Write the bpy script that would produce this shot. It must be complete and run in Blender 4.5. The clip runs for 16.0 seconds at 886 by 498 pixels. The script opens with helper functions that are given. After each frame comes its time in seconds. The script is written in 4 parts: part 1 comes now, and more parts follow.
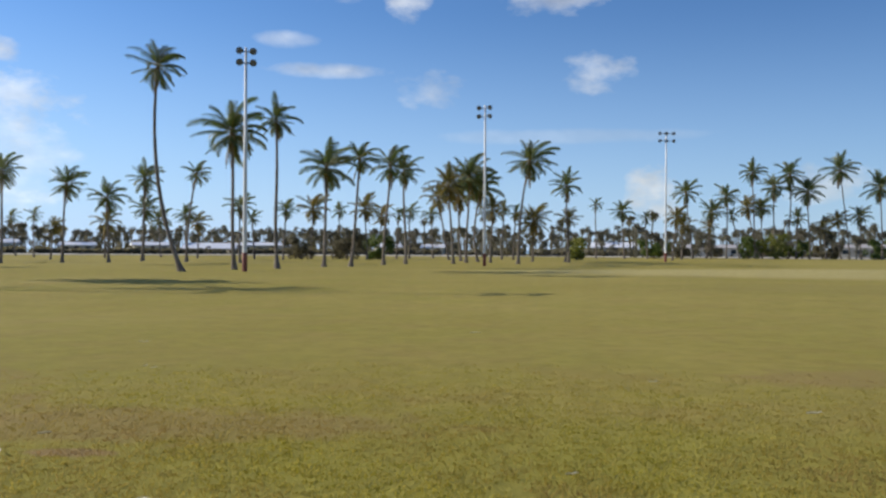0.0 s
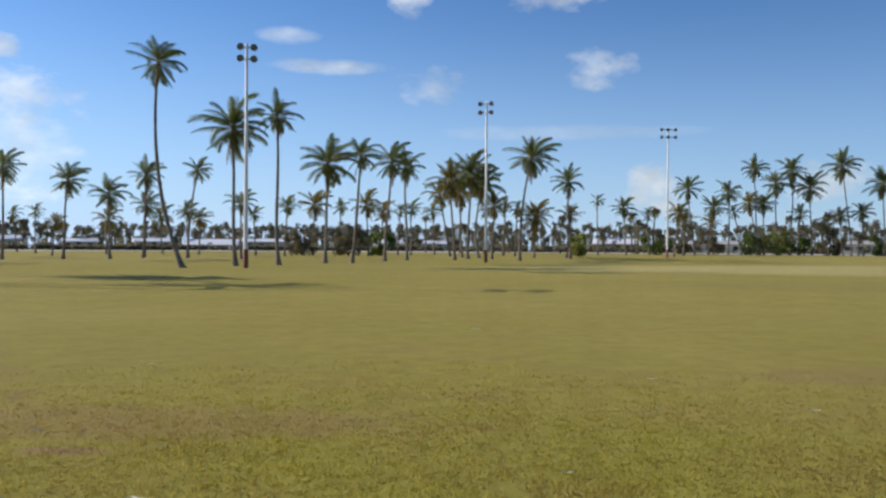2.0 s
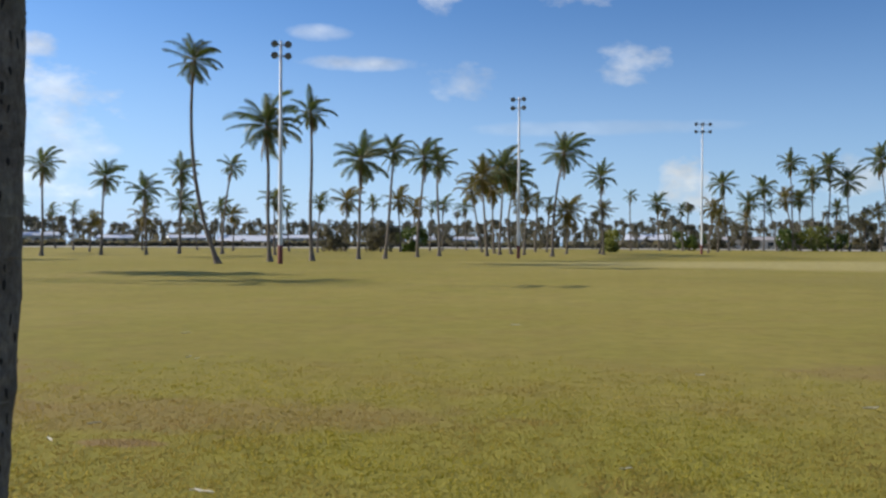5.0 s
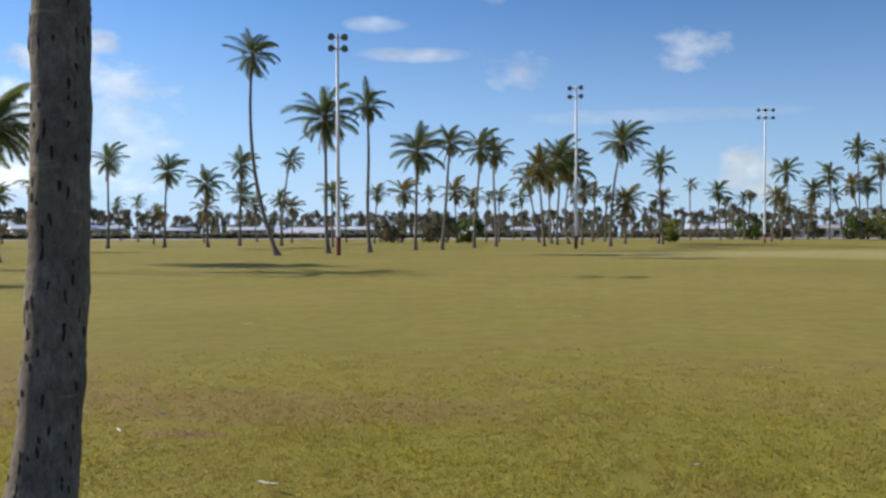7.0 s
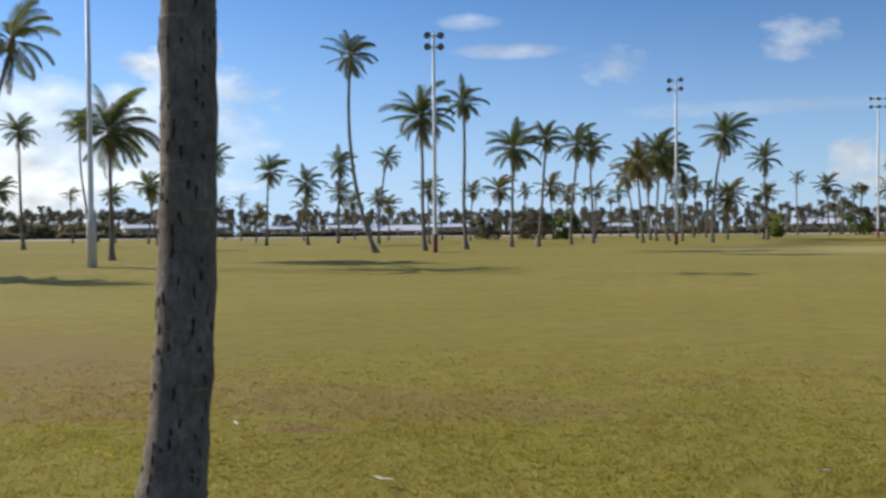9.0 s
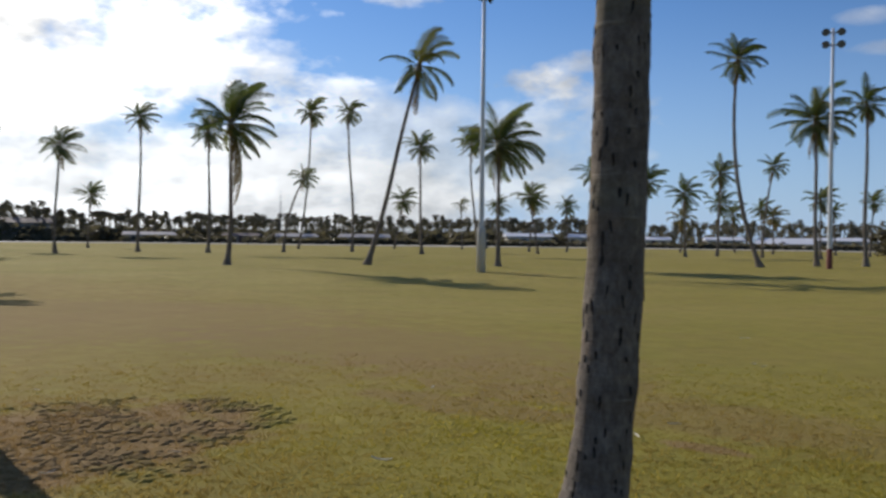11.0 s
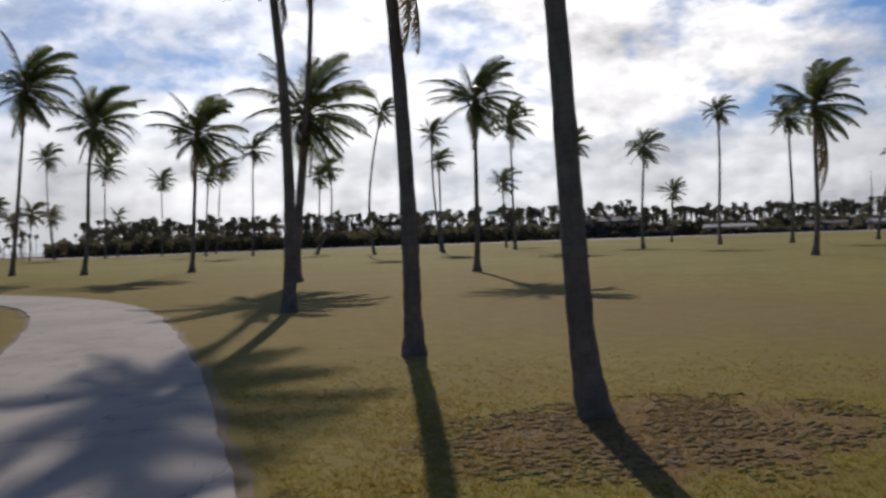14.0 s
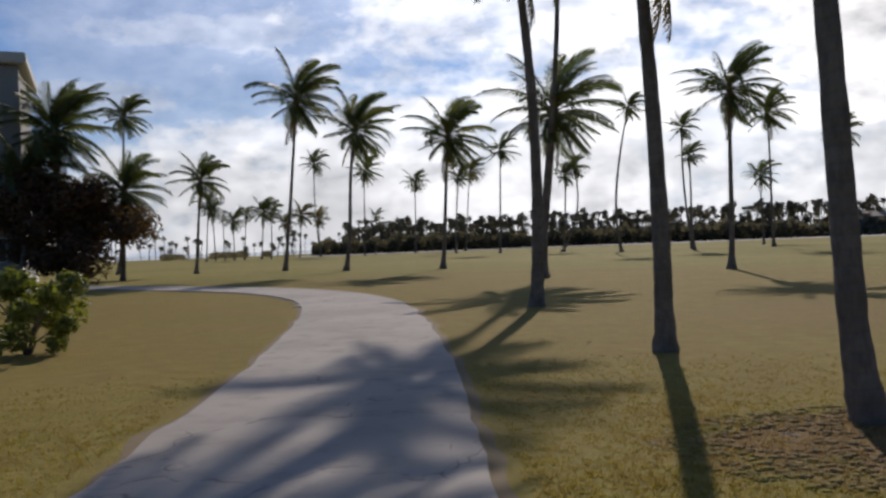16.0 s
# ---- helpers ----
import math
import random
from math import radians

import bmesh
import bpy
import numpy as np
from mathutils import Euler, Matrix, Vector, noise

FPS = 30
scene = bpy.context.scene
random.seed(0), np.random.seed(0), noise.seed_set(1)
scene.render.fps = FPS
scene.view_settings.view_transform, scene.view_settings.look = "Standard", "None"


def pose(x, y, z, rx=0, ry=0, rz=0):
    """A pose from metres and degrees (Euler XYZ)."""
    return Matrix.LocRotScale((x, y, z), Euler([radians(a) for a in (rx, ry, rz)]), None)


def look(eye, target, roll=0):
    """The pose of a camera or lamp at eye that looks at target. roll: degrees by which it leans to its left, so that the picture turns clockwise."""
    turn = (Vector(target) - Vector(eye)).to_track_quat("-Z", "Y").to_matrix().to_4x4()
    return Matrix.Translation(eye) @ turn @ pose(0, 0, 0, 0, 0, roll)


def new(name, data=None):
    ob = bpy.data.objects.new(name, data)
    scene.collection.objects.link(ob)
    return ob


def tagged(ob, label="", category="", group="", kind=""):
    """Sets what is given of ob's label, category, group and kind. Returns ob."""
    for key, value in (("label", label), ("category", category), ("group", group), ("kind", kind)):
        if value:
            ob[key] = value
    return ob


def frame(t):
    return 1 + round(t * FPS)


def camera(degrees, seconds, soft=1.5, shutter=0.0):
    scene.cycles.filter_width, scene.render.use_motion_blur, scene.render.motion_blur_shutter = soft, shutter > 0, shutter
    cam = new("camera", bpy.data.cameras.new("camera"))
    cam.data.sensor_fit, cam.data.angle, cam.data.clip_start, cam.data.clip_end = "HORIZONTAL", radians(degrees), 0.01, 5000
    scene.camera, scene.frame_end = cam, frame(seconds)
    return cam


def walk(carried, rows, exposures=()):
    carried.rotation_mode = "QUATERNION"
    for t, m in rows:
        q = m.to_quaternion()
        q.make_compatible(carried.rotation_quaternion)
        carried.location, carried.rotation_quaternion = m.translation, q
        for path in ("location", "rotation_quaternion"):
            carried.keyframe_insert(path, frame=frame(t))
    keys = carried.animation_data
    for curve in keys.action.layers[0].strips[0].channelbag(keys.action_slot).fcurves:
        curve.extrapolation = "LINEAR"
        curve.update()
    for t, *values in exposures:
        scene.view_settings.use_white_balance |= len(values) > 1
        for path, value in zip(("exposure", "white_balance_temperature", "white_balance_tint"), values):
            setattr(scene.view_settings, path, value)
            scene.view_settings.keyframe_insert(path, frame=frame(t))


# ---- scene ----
cam = camera(53.6, 16.0, soft=2.6, shutter=0.3)
PATH = [
    (0.0, pose(0.000, -0.000, 1.602, 90.02, -0.32, 1.99)),
    (0.5, pose(0.011, -0.014, 1.602, 90.09, 0.13, 1.98)),
    (1.0, pose(0.019, 0.012, 1.600, 89.86, 0.41, 2.07)),
    (1.5, pose(0.039, 0.070, 1.600, 89.79, 0.05, 2.09)),
    (2.0, pose(0.050, 0.079, 1.603, 89.78, -0.33, 2.11)),
    (2.5, pose(0.046, 0.127, 1.603, 89.82, -0.56, 2.15)),
    (3.0, pose(0.031, 0.128, 1.600, 89.38, -0.75, 2.14)),
    (5.5, pose(-0.153, 0.081, 1.588, 89.52, -0.48, 4.71)),
    (6.0, pose(-0.156, 0.090, 1.590, 89.46, -0.80, 5.25)),
    (6.5, pose(-0.158, 0.106, 1.593, 89.24, -0.34, 6.31)),
    (7.0, pose(-0.175, 0.156, 1.596, 88.90, 0.13, 7.79)),
    (7.5, pose(-0.194, 0.174, 1.592, 88.57, 1.39, 7.82)),
    (8.0, pose(-0.205, 0.176, 1.592, 89.05, 0.65, 8.21)),
    (8.2, pose(-0.205, 0.176, 1.592, 88.79, 0.65, 8.55)),
    (10.3, pose(-0.511, 0.217, 1.585, 89.43, -0.19, 29.71)),
    (10.5, pose(-0.511, 0.217, 1.585, 89.40, -0.19, 32.11)),
    (11.0, pose(-0.587, 0.183, 1.582, 89.39, -0.68, 38.03)),
    (11.5, pose(-0.607, 0.130, 1.584, 89.23, -0.42, 43.98)),
    (12.0, pose(-0.600, 0.151, 1.595, 89.00, 0.40, 50.81)),
    (12.5, pose(-0.687, 0.168, 1.591, 89.08, 0.88, 55.29)),
    (13.0, pose(-0.634, 0.089, 1.620, 89.06, 0.89, 60.63)),
    (13.5, pose(-0.742, 0.047, 1.625, 89.26, 1.70, 68.24)),
    (14.0, pose(-0.666, -0.006, 1.638, 89.28, 2.00, 74.60)),
    (14.5, pose(-0.725, -0.059, 1.617, 89.50, 1.63, 79.73)),
    (15.0, pose(-0.681, -0.115, 1.610, 89.59, 1.44, 83.08)),
    (15.5, pose(-0.714, -0.073, 1.576, 89.54, 1.97, 87.61)),
    (16.0, pose(-0.636, -0.050, 1.583, 89.72, 2.19, 90.56)),
]
EXPOSURES = [(0.0, 0.2, 6500, 10), (8.0, 0.21, 6500, 10), (10.5, -0.12, 6500, 11), (11.5, -0.46, 6500, 12), (12.0, -0.68, 6500, 13), (12.5, -0.86, 6500, 14), (14.0, -0.82, 6500, 15), (16.0, -0.7, 6500, 15)]
walk(cam, PATH, EXPOSURES)

# ---------------------------------------------------------------- sun and sky
SUN_BEARING, SUN_HEIGHT = 78.5, 26.5      # degrees to the left of north (+y), and up
sun = new("sun", bpy.data.lights.new("sun", "SUN"))
sun.data.energy, sun.data.angle, sun.data.color = 4.9, radians(0.55), (1.0, 0.93, 0.82)
_b, _h = radians(SUN_BEARING), radians(SUN_HEIGHT)
TO_SUN = Vector((-math.sin(_b) * math.cos(_h), math.cos(_b) * math.cos(_h), math.sin(_h)))
sun.matrix_world = look(TO_SUN * 100, (0, 0, 0))

world = bpy.data.worlds.new("sky")
scene.world = world
world.use_nodes = True
wn, wl = world.node_tree.nodes, world.node_tree.links
wn.clear()


def wmath(op, a, b=None, c=None, clamp=False):
    """One math node of the sky, fed with sockets or numbers."""
    n = wn.new("ShaderNodeMath")
    n.operation, n.use_clamp = op, clamp
    for i, v in enumerate((a, b, c)):
        if v is None:
            continue
        if isinstance(v, (int, float)):
            n.inputs[i].default_value = v
        else:
            wl.new(v, n.inputs[i])
    return n.outputs[0]


def wnoise(vector, scale, detail=6.0, rough=0.55):
    n = wn.new("ShaderNodeTexNoise")
    n.inputs["Scale"].default_value, n.inputs["Detail"].default_value, n.inputs["Roughness"].default_value = scale, detail, rough
    wl.new(vector, n.inputs["Vector"])
    return n.outputs["Fac"]


sky = wn.new("ShaderNodeTexSky")
sky.sky_type, sky.sun_disc = "NISHITA", False
sky.sun_elevation, sky.sun_rotation = radians(SUN_HEIGHT), radians(-SUN_BEARING)
sky.air_density, sky.dust_density, sky.ozone_density = 1.0, 0.2, 4.0
coords = wn.new("ShaderNodeTexCoord")
sep = wn.new("ShaderNodeSeparateXYZ")
wl.new(coords.outputs["Generated"], sep.inputs[0])
X, Y, Z = sep.outputs
bearing = wmath("MULTIPLY", wmath("ARCTAN2", wmath("MULTIPLY", X, -1.0), Y), 57.2958)
height = wmath("MULTIPLY", wmath("ARCSINE", Z), 57.2958)
flat = wn.new("ShaderNodeCombineXYZ")          # the sky unrolled, in degrees, clouds flatter near the horizon
wl.new(bearing, flat.inputs[0])
wl.new(wmath("MULTIPLY", height, 1.7), flat.inputs[1])
UN = flat.outputs[0]
puff = wnoise(UN, 0.13, 9.0, 0.58)
raised = wn.new("ShaderNodeVectorMath")        # the same clouds a little further up: their difference shows which side is lit
wl.new(UN, raised.inputs[0])
raised.inputs[1].default_value = (1.0, 3.4, 0)
lit = wmath("ADD", 0.55, wmath("MULTIPLY", wmath("SUBTRACT", puff, wnoise(raised.outputs[0], 0.13, 9.0, 0.58)), 2.6), clamp=True)
curl = wnoise(UN, 0.34, 5.0, 0.55)              # the small heads within a cloud
higher = wn.new("ShaderNodeVectorMath")
wl.new(UN, higher.inputs[0])
higher.inputs[1].default_value = (0.4, 1.3, 0)
heads = wmath("MULTIPLY", wmath("SUBTRACT", curl, wnoise(higher.outputs[0], 0.34, 5.0, 0.55)), 1.7)
soft_noise = wnoise(UN, 0.055, 5.0, 0.55)
wisp = wnoise(UN, 0.42, 6.0, 0.6)


def blob(b, h, wb, wh, amount, rough=1.6):
    """A cloud about the bearing b and height h, wb by wh degrees from its middle to its rim."""
    db = wmath("DIVIDE", wmath("SUBTRACT", bearing, b), wb)
    dh = wmath("DIVIDE", wmath("SUBTRACT", height, h), wh)
    r2 = wmath("ADD", wmath("MULTIPLY", db, db), wmath("MULTIPLY", dh, dh))
    body = wmath("SUBTRACT", 1.0, r2)
    body = wmath("ADD", body, wmath("MULTIPLY", wmath("SUBTRACT", wisp if wb < 6 else puff, 0.52), rough * 2.4))
    if wb >= 6:
        body = wmath("ADD", body, wmath("MULTIPLY", wmath("SUBTRACT", curl, 0.5), rough * 0.8))
    return wmath("MULTIPLY", wmath("SMOOTH_MIN", wmath("MAXIMUM", wmath("MULTIPLY", body, 0.85 if wb < 6 else 1.6), 0.0), 1.0, 0.3), amount)


cover = None
for args in (
    # small clouds over the far palms
    (9.6, 11.4, 4.2, 0.55, 0.55, 0.7), (12.2, 13.2, 2.2, 0.6, 0.4, 0.7), (3.1, 10.2, 2.2, 1.5, 0.38, 1.6), (-7.8, 11.3, 2.3, 1.5, 0.42, 1.6),
    (4.4, 16.2, 1.7, 2.0, 0.6, 1.2), (-5.0, 16.3, 4.0, 1.6, 0.5, 1.4), (9.5, 17.0, 3.5, 1.5, 0.4, 1.4), (-11.6, 3.6, 2.0, 1.9, 0.75, 1.6),
    (-21.5, 4.0, 3.0, 1.3, 0.55, 1.4), (-6.0, 7.3, 9.0, 0.6, 0.16, 0.8), (30.0, 8.0, 5.5, 3.0, 0.5, 1.6), (29.5, 11.3, 2.2, 1.0, 0.7, 1.2),
    # the bank of cumulus round the sun
    (31.0, 10.0, 3.3, 1.7, 0.85, 1.4), (41.0, 15.6, 3.2, 1.0, 0.8, 1.0), (62.0, 11.0, 12.5, 6.5, 1.0, 1.3), (54.0, 14.5, 5.0, 4.0, 1.0, 1.5),
    (70.0, 18.0, 14.0, 8.0, 1.0, 1.4), (80.0, 10.5, 10.0, 5.5, 0.9, 1.9), (78.0, 25.0, 16.0, 9.0, 0.95, 2.0), (66.0, 5.0, 26.0, 3.2, 0.75, 1.8),
    (40.0, 4.0, 14.0, 2.6, 0.6, 1.8), (96.0, 6.5, 16.0, 3.0, 0.75, 1.8), (104.0, 14.0, 11.0, 1.6, 0.45, 1.2), (100.0, 20.0, 12.0, 2.2, 0.55, 1.4),
    (50.0, 8.5, 8.0, 2.4, 0.7, 1.9), (112.0, 9.5, 9.0, 1.3, 0.5, 1.2), (76.0, 11.0, 30.0, 15.0, 0.68, 1.3), (92.0, 3.0, 34.0, 5.5, 0.88, 0.8), (55.0, 2.5, 26.0, 6.0, 0.85, 0.8), (103.0, 14.0, 20.0, 10.0, 0.3, 0.8), (42.0, 5.0, 17.0, 5.0, 0.55, 0.9), (92.0, 9.0, 7.0, 1.4, 0.75, 1.2), (106.0, 17.0, 10.0, 0.8, 0.5, 1.1),
):
    c = blob(*args)
    cover = c if cover is None else wmath("MAXIMUM", cover, c)
# haze low over the sea, and thin cloud over the rest of the sky, out of sight
dots = wn.new("ShaderNodeVectorMath")
dots.operation = "DOT_PRODUCT"
wl.new(coords.outputs["Generated"], dots.inputs[0])
dots.inputs[1].default_value = TO_SUN
sunward = dots.outputs["Value"]
forward = wmath("ADD", 0.63, wmath("MULTIPLY", sunward, 0.5), clamp=True)      # haze scatters light forwards
haze = wmath("MULTIPLY", wmath("POWER", wmath("SUBTRACT", 1.0, wmath("DIVIDE", height, 15.5), clamp=True), 1.5), wmath("MULTIPLY", forward, 0.95))
high = wmath("MULTIPLY", wmath("MULTIPLY", wmath("SUBTRACT", soft_noise, 0.5), 3.0, clamp=True), wmath("MULTIPLY", wmath("SUBTRACT", height, 24.0), 0.06, clamp=True))
cover = wmath("MAXIMUM", cover, wmath("MULTIPLY", high, 0.7))
# cloud brightness: white towards the sun, grey in the thick bellies
near_sun = wmath("POWER", wmath("MAXIMUM", sunward, 0.0), 5.5)
belly = wmath("MULTIPLY", wmath("SUBTRACT", wnoise(UN, 0.085, 6.0, 0.55), 0.47), 6.0, clamp=True)
bright = wmath("ADD", 0.75, wmath("MULTIPLY", near_sun, 1.85))
bright = wmath("MULTIPLY", bright, wmath("SUBTRACT", 1.0, wmath("MULTIPLY", belly, 0.22)))
bright = wmath("MULTIPLY", bright, wmath("ADD", wmath("ADD", 0.72, wmath("MULTIPLY", heads, 0.6)), wmath("MULTIPLY", lit, 0.4)))
tone = wn.new("ShaderNodeCombineColor")
wl.new(wmath("MULTIPLY", bright, 0.985), tone.inputs[0])
wl.new(wmath("MULTIPLY", bright, 1.0), tone.inputs[1])
wl.new(wmath("MULTIPLY", bright, 0.99), tone.inputs[2])
bg_haze, veil = wn.new("ShaderNodeBackground"), wn.new("ShaderNodeMixShader")
bg_haze.inputs[0].default_value, bg_haze.inputs[1].default_value = (0.48, 0.66, 0.94, 1), 1.0
bg_sky, bg_cloud, mix, wout = wn.new("ShaderNodeBackground"), wn.new("ShaderNodeBackground"), wn.new("ShaderNodeMixShader"), wn.new("ShaderNodeOutputWorld")
deep = wn.new("ShaderNodeMix")             # the deep blue of a clean sea sky
deep.data_type, deep.blend_type = "RGBA", "MULTIPLY"
deep.inputs[0].default_value, deep.inputs[7].default_value = 1.0, (0.72, 0.94, 1.21, 1)
wl.new(sky.outputs[0], deep.inputs[6])
wl.new(deep.outputs[2], bg_sky.inputs[0])
wl.new(tone.outputs[0], bg_cloud.inputs[0])
bg_cloud.inputs[1].default_value = 1.0
wl.new(wmath("ADD", 0.086, wmath("MULTIPLY", sunward, 0.022)), bg_sky.inputs[1])      # deepest blue away from the sun
wl.new(cover, mix.inputs[0])
wl.new(haze, veil.inputs[0])
wl.new(bg_sky.outputs[0], veil.inputs[1])
wl.new(bg_haze.outputs[0], veil.inputs[2])
wl.new(veil.outputs[0], mix.inputs[1])
wl.new(bg_cloud.outputs[0], mix.inputs[2])
wl.new(mix.outputs[0], wout.inputs[0])


# ---------------------------------------------------------------- materials
class Mat:
    """A node material in the making."""

    def __init__(self, name, rough=0.8, metal=0.0, spec=0.3):
        self.m = bpy.data.materials.new(name)
        self.m.use_nodes = True
        self.n, self.l = self.m.node_tree.nodes, self.m.node_tree.links
        self.p = self.n["Principled BSDF"]
        self.p.inputs["Roughness"].default_value, self.p.inputs["Metallic"].default_value = rough, metal
        self.p.inputs["Specular IOR Level"].default_value = spec
        self.co = self.n.new("ShaderNodeTexCoord").outputs["Object"]

    def put(self, node, i, v):
        if hasattr(v, "is_output"):
            self.l.new(v, node.inputs[i])
        elif isinstance(v, tuple) and len(v) == 3 and node.inputs[i].type == "RGBA":
            node.inputs[i].default_value = (*v, 1)
        else:
            node.inputs[i].default_value = v

    def noise(self, scale, detail=4.0, rough=0.55, vector=None, stretch=None):
        n = self.n.new("ShaderNodeTexNoise")
        for k, v in (("Scale", scale), ("Detail", detail), ("Roughness", rough)):
            n.inputs[k].default_value = v
        v = vector or self.co
        if stretch:
            mp = self.n.new("ShaderNodeMapping")
            mp.inputs["Scale"].default_value = stretch
            self.l.new(v, mp.inputs[0])
            v = mp.outputs[0]
        self.l.new(v, n.inputs["Vector"])
        return n.outputs["Fac"]

    def ramp(self, fac, *stops):
        r = self.n.new("ShaderNodeValToRGB")
        self.l.new(fac, r.inputs[0])
        el = r.color_ramp.elements
        while len(el) < len(stops):
            el.new(0.5)
        for e_, (at, colour) in zip(el, stops):
            e_.position, e_.color = at, (*colour, 1) if isinstance(colour, tuple) else (colour, colour, colour, 1)
        return r.outputs[0]

    def mix(self, fac, a, b, kind="MIX"):
        n = self.n.new("ShaderNodeMix")
        n.data_type, n.blend_type = "RGBA", kind
        self.put(n, 0, fac), self.put(n, 6, a), self.put(n, 7, b)
        return n.outputs[2]

    def math(self, op, a, b=0.0, clamp=False):
        n = self.n.new("ShaderNodeMath")
        n.operation, n.use_clamp = op, clamp
        self.put(n, 0, a), self.put(n, 1, b)
        return n.outputs[0]

    def colour(self, c):
        self.put(self.p, "Base Color", c)
        return self

    def bump(self, h, strength=0.5, distance=0.02):
        b = self.n.new("ShaderNodeBump")
        b.inputs["Strength"].default_value, b.inputs["Distance"].default_value = strength, distance
        self.l.new(h, b.inputs["Height"])
        self.l.new(b.outputs[0], self.p.inputs["Normal"])
        return self

    def thin(self, share, c):
        """Lets light through, as a leaf does."""
        t, mx = self.n.new("ShaderNodeBsdfTranslucent"), self.n.new("ShaderNodeMixShader")
        self.put(t, 0, c)
        mx.inputs[0].default_value = share
        self.l.new(self.p.outputs[0], mx.inputs[1]), self.l.new(t.outputs[0], mx.inputs[2])
        self.l.new(mx.outputs[0], self.n["Material Output"].inputs[0])
        return self

    def rand(self):
        return self.n.new("ShaderNodeObjectInfo").outputs["Random"]

    def island(self):
        return self.n.new("ShaderNodeNewGeometry").outputs["Random Per Island"]


def spot_mask(m, x, y, rx, ry, rough):
    """1 inside an uneven patch of ground about (x, y), 0 outside."""
    s = m.n.new("ShaderNodeSeparateXYZ")
    m.l.new(m.co, s.inputs[0])
    dx, dy = m.math("DIVIDE", m.math("SUBTRACT", s.outputs[0], x), rx), m.math("DIVIDE", m.math("SUBTRACT", s.outputs[1], y), ry)
    r2 = m.math("ADD", m.math("MULTIPLY", dx, dx), m.math("MULTIPLY", dy, dy))
    v = m.math("ADD", m.math("SUBTRACT", 1.0, r2), m.math("MULTIPLY", m.math("SUBTRACT", m.noise(2.2, 4.0, 0.6), 0.5), rough))
    return m.math("MULTIPLY", v, 1.6, clamp=True)


def brown_patches(m, c, fine):
    """Dry, scuffed places in the turf."""
    for x, y, rx, ry, k in ((-3.4, 7.9, 3.6, 0.9, 0.4), (-3.15, 6.75, 0.42, 0.16, 0.8), (-5.6, 6.9, 1.6, 0.45, 0.5), (-6.6, 8.6, 2.6, 1.4, 0.35), (5.4, 11.2, 2.6, 0.9, 0.4), (-7.1, 3.6, 1.6, 2.1, 0.85), (-9.5, 10.0, 4.5, 2.6, 0.4), (-17.0, 10.0, 6.0, 6.0, 0.35)):
        c = m.mix(m.math("MULTIPLY", spot_mask(m, x, y, rx, ry, 2.2), k), c, m.mix(fine, (0.2, 0.125, 0.06), (0.32, 0.21, 0.1)))
    return c


def grass_material():
    m = Mat("mown_grass", 0.95, spec=0.08)
    wide, mid, fine, grain = m.noise(0.028, 3.0), m.noise(0.22, 4.0, 0.6), m.noise(2.6, 4.0, 0.65), m.noise(26.0, 3.0, 0.7)
    c = m.mix(m.ramp(wide, (0.36, 0.0), (0.64, 1.0)), (0.28, 0.23, 0.05), (0.375, 0.302, 0.092))
    c = m.mix(m.ramp(mid, (0.42, 0.0), (0.7, 0.5)), c, (0.21, 0.205, 0.03))
    c = m.mix(m.ramp(m.noise(0.5, 4.0, 0.7), (0.46, 0.0), (0.72, 0.55)), c, (0.27, 0.185, 0.065))
    c = m.mix(m.math("MULTIPLY", spot_mask(m, 0.5, 5.6, 9.0, 3.0, 1.5), 0.5), c, (0.25, 0.235, 0.03))
    c = m.mix(m.math("MULTIPLY", spot_mask(m, 26.0, 64.0, 28.0, 15.0, 1.0), 0.75), c, (0.5, 0.42, 0.19))
    # darker band: shade of a low bank's near slope, put into the colour
    c = m.mix(m.math("MULTIPLY", spot_mask(m, 23.0, 37.0, 19.0, 7.0, 1.2), 0.4), c, (0.22, 0.185, 0.055))
    c = m.mix(m.ramp(m.noise(1.1, 5.0, 0.7), (0.45, 0.0), (0.75, 0.4)), c, (0.2, 0.155, 0.036))
    c = m.mix(m.ramp(fine, (0.4, 0.0), (0.75, 0.6)), c, (0.17, 0.15, 0.035))
    c = m.mix(m.ramp(grain, (0.45, 0.0), (0.75, 0.5)), c, (0.32, 0.27, 0.075))
    c = m.mix(m.math("MULTIPLY", spot_mask(m, -30.0, 0.0, 27.0, 22.0, 1.0), m.math("ADD", 0.2, m.math("MULTIPLY", fine, 0.55))), c, (0.265, 0.165, 0.05))
    c = brown_patches(m, c, fine)
    m.colour(c)
    lumps = m.math("ADD", m.math("MULTIPLY", fine, 0.7), m.math("MULTIPLY", grain, 0.5))
    return m.bump(lumps, 0.9, 0.05).m


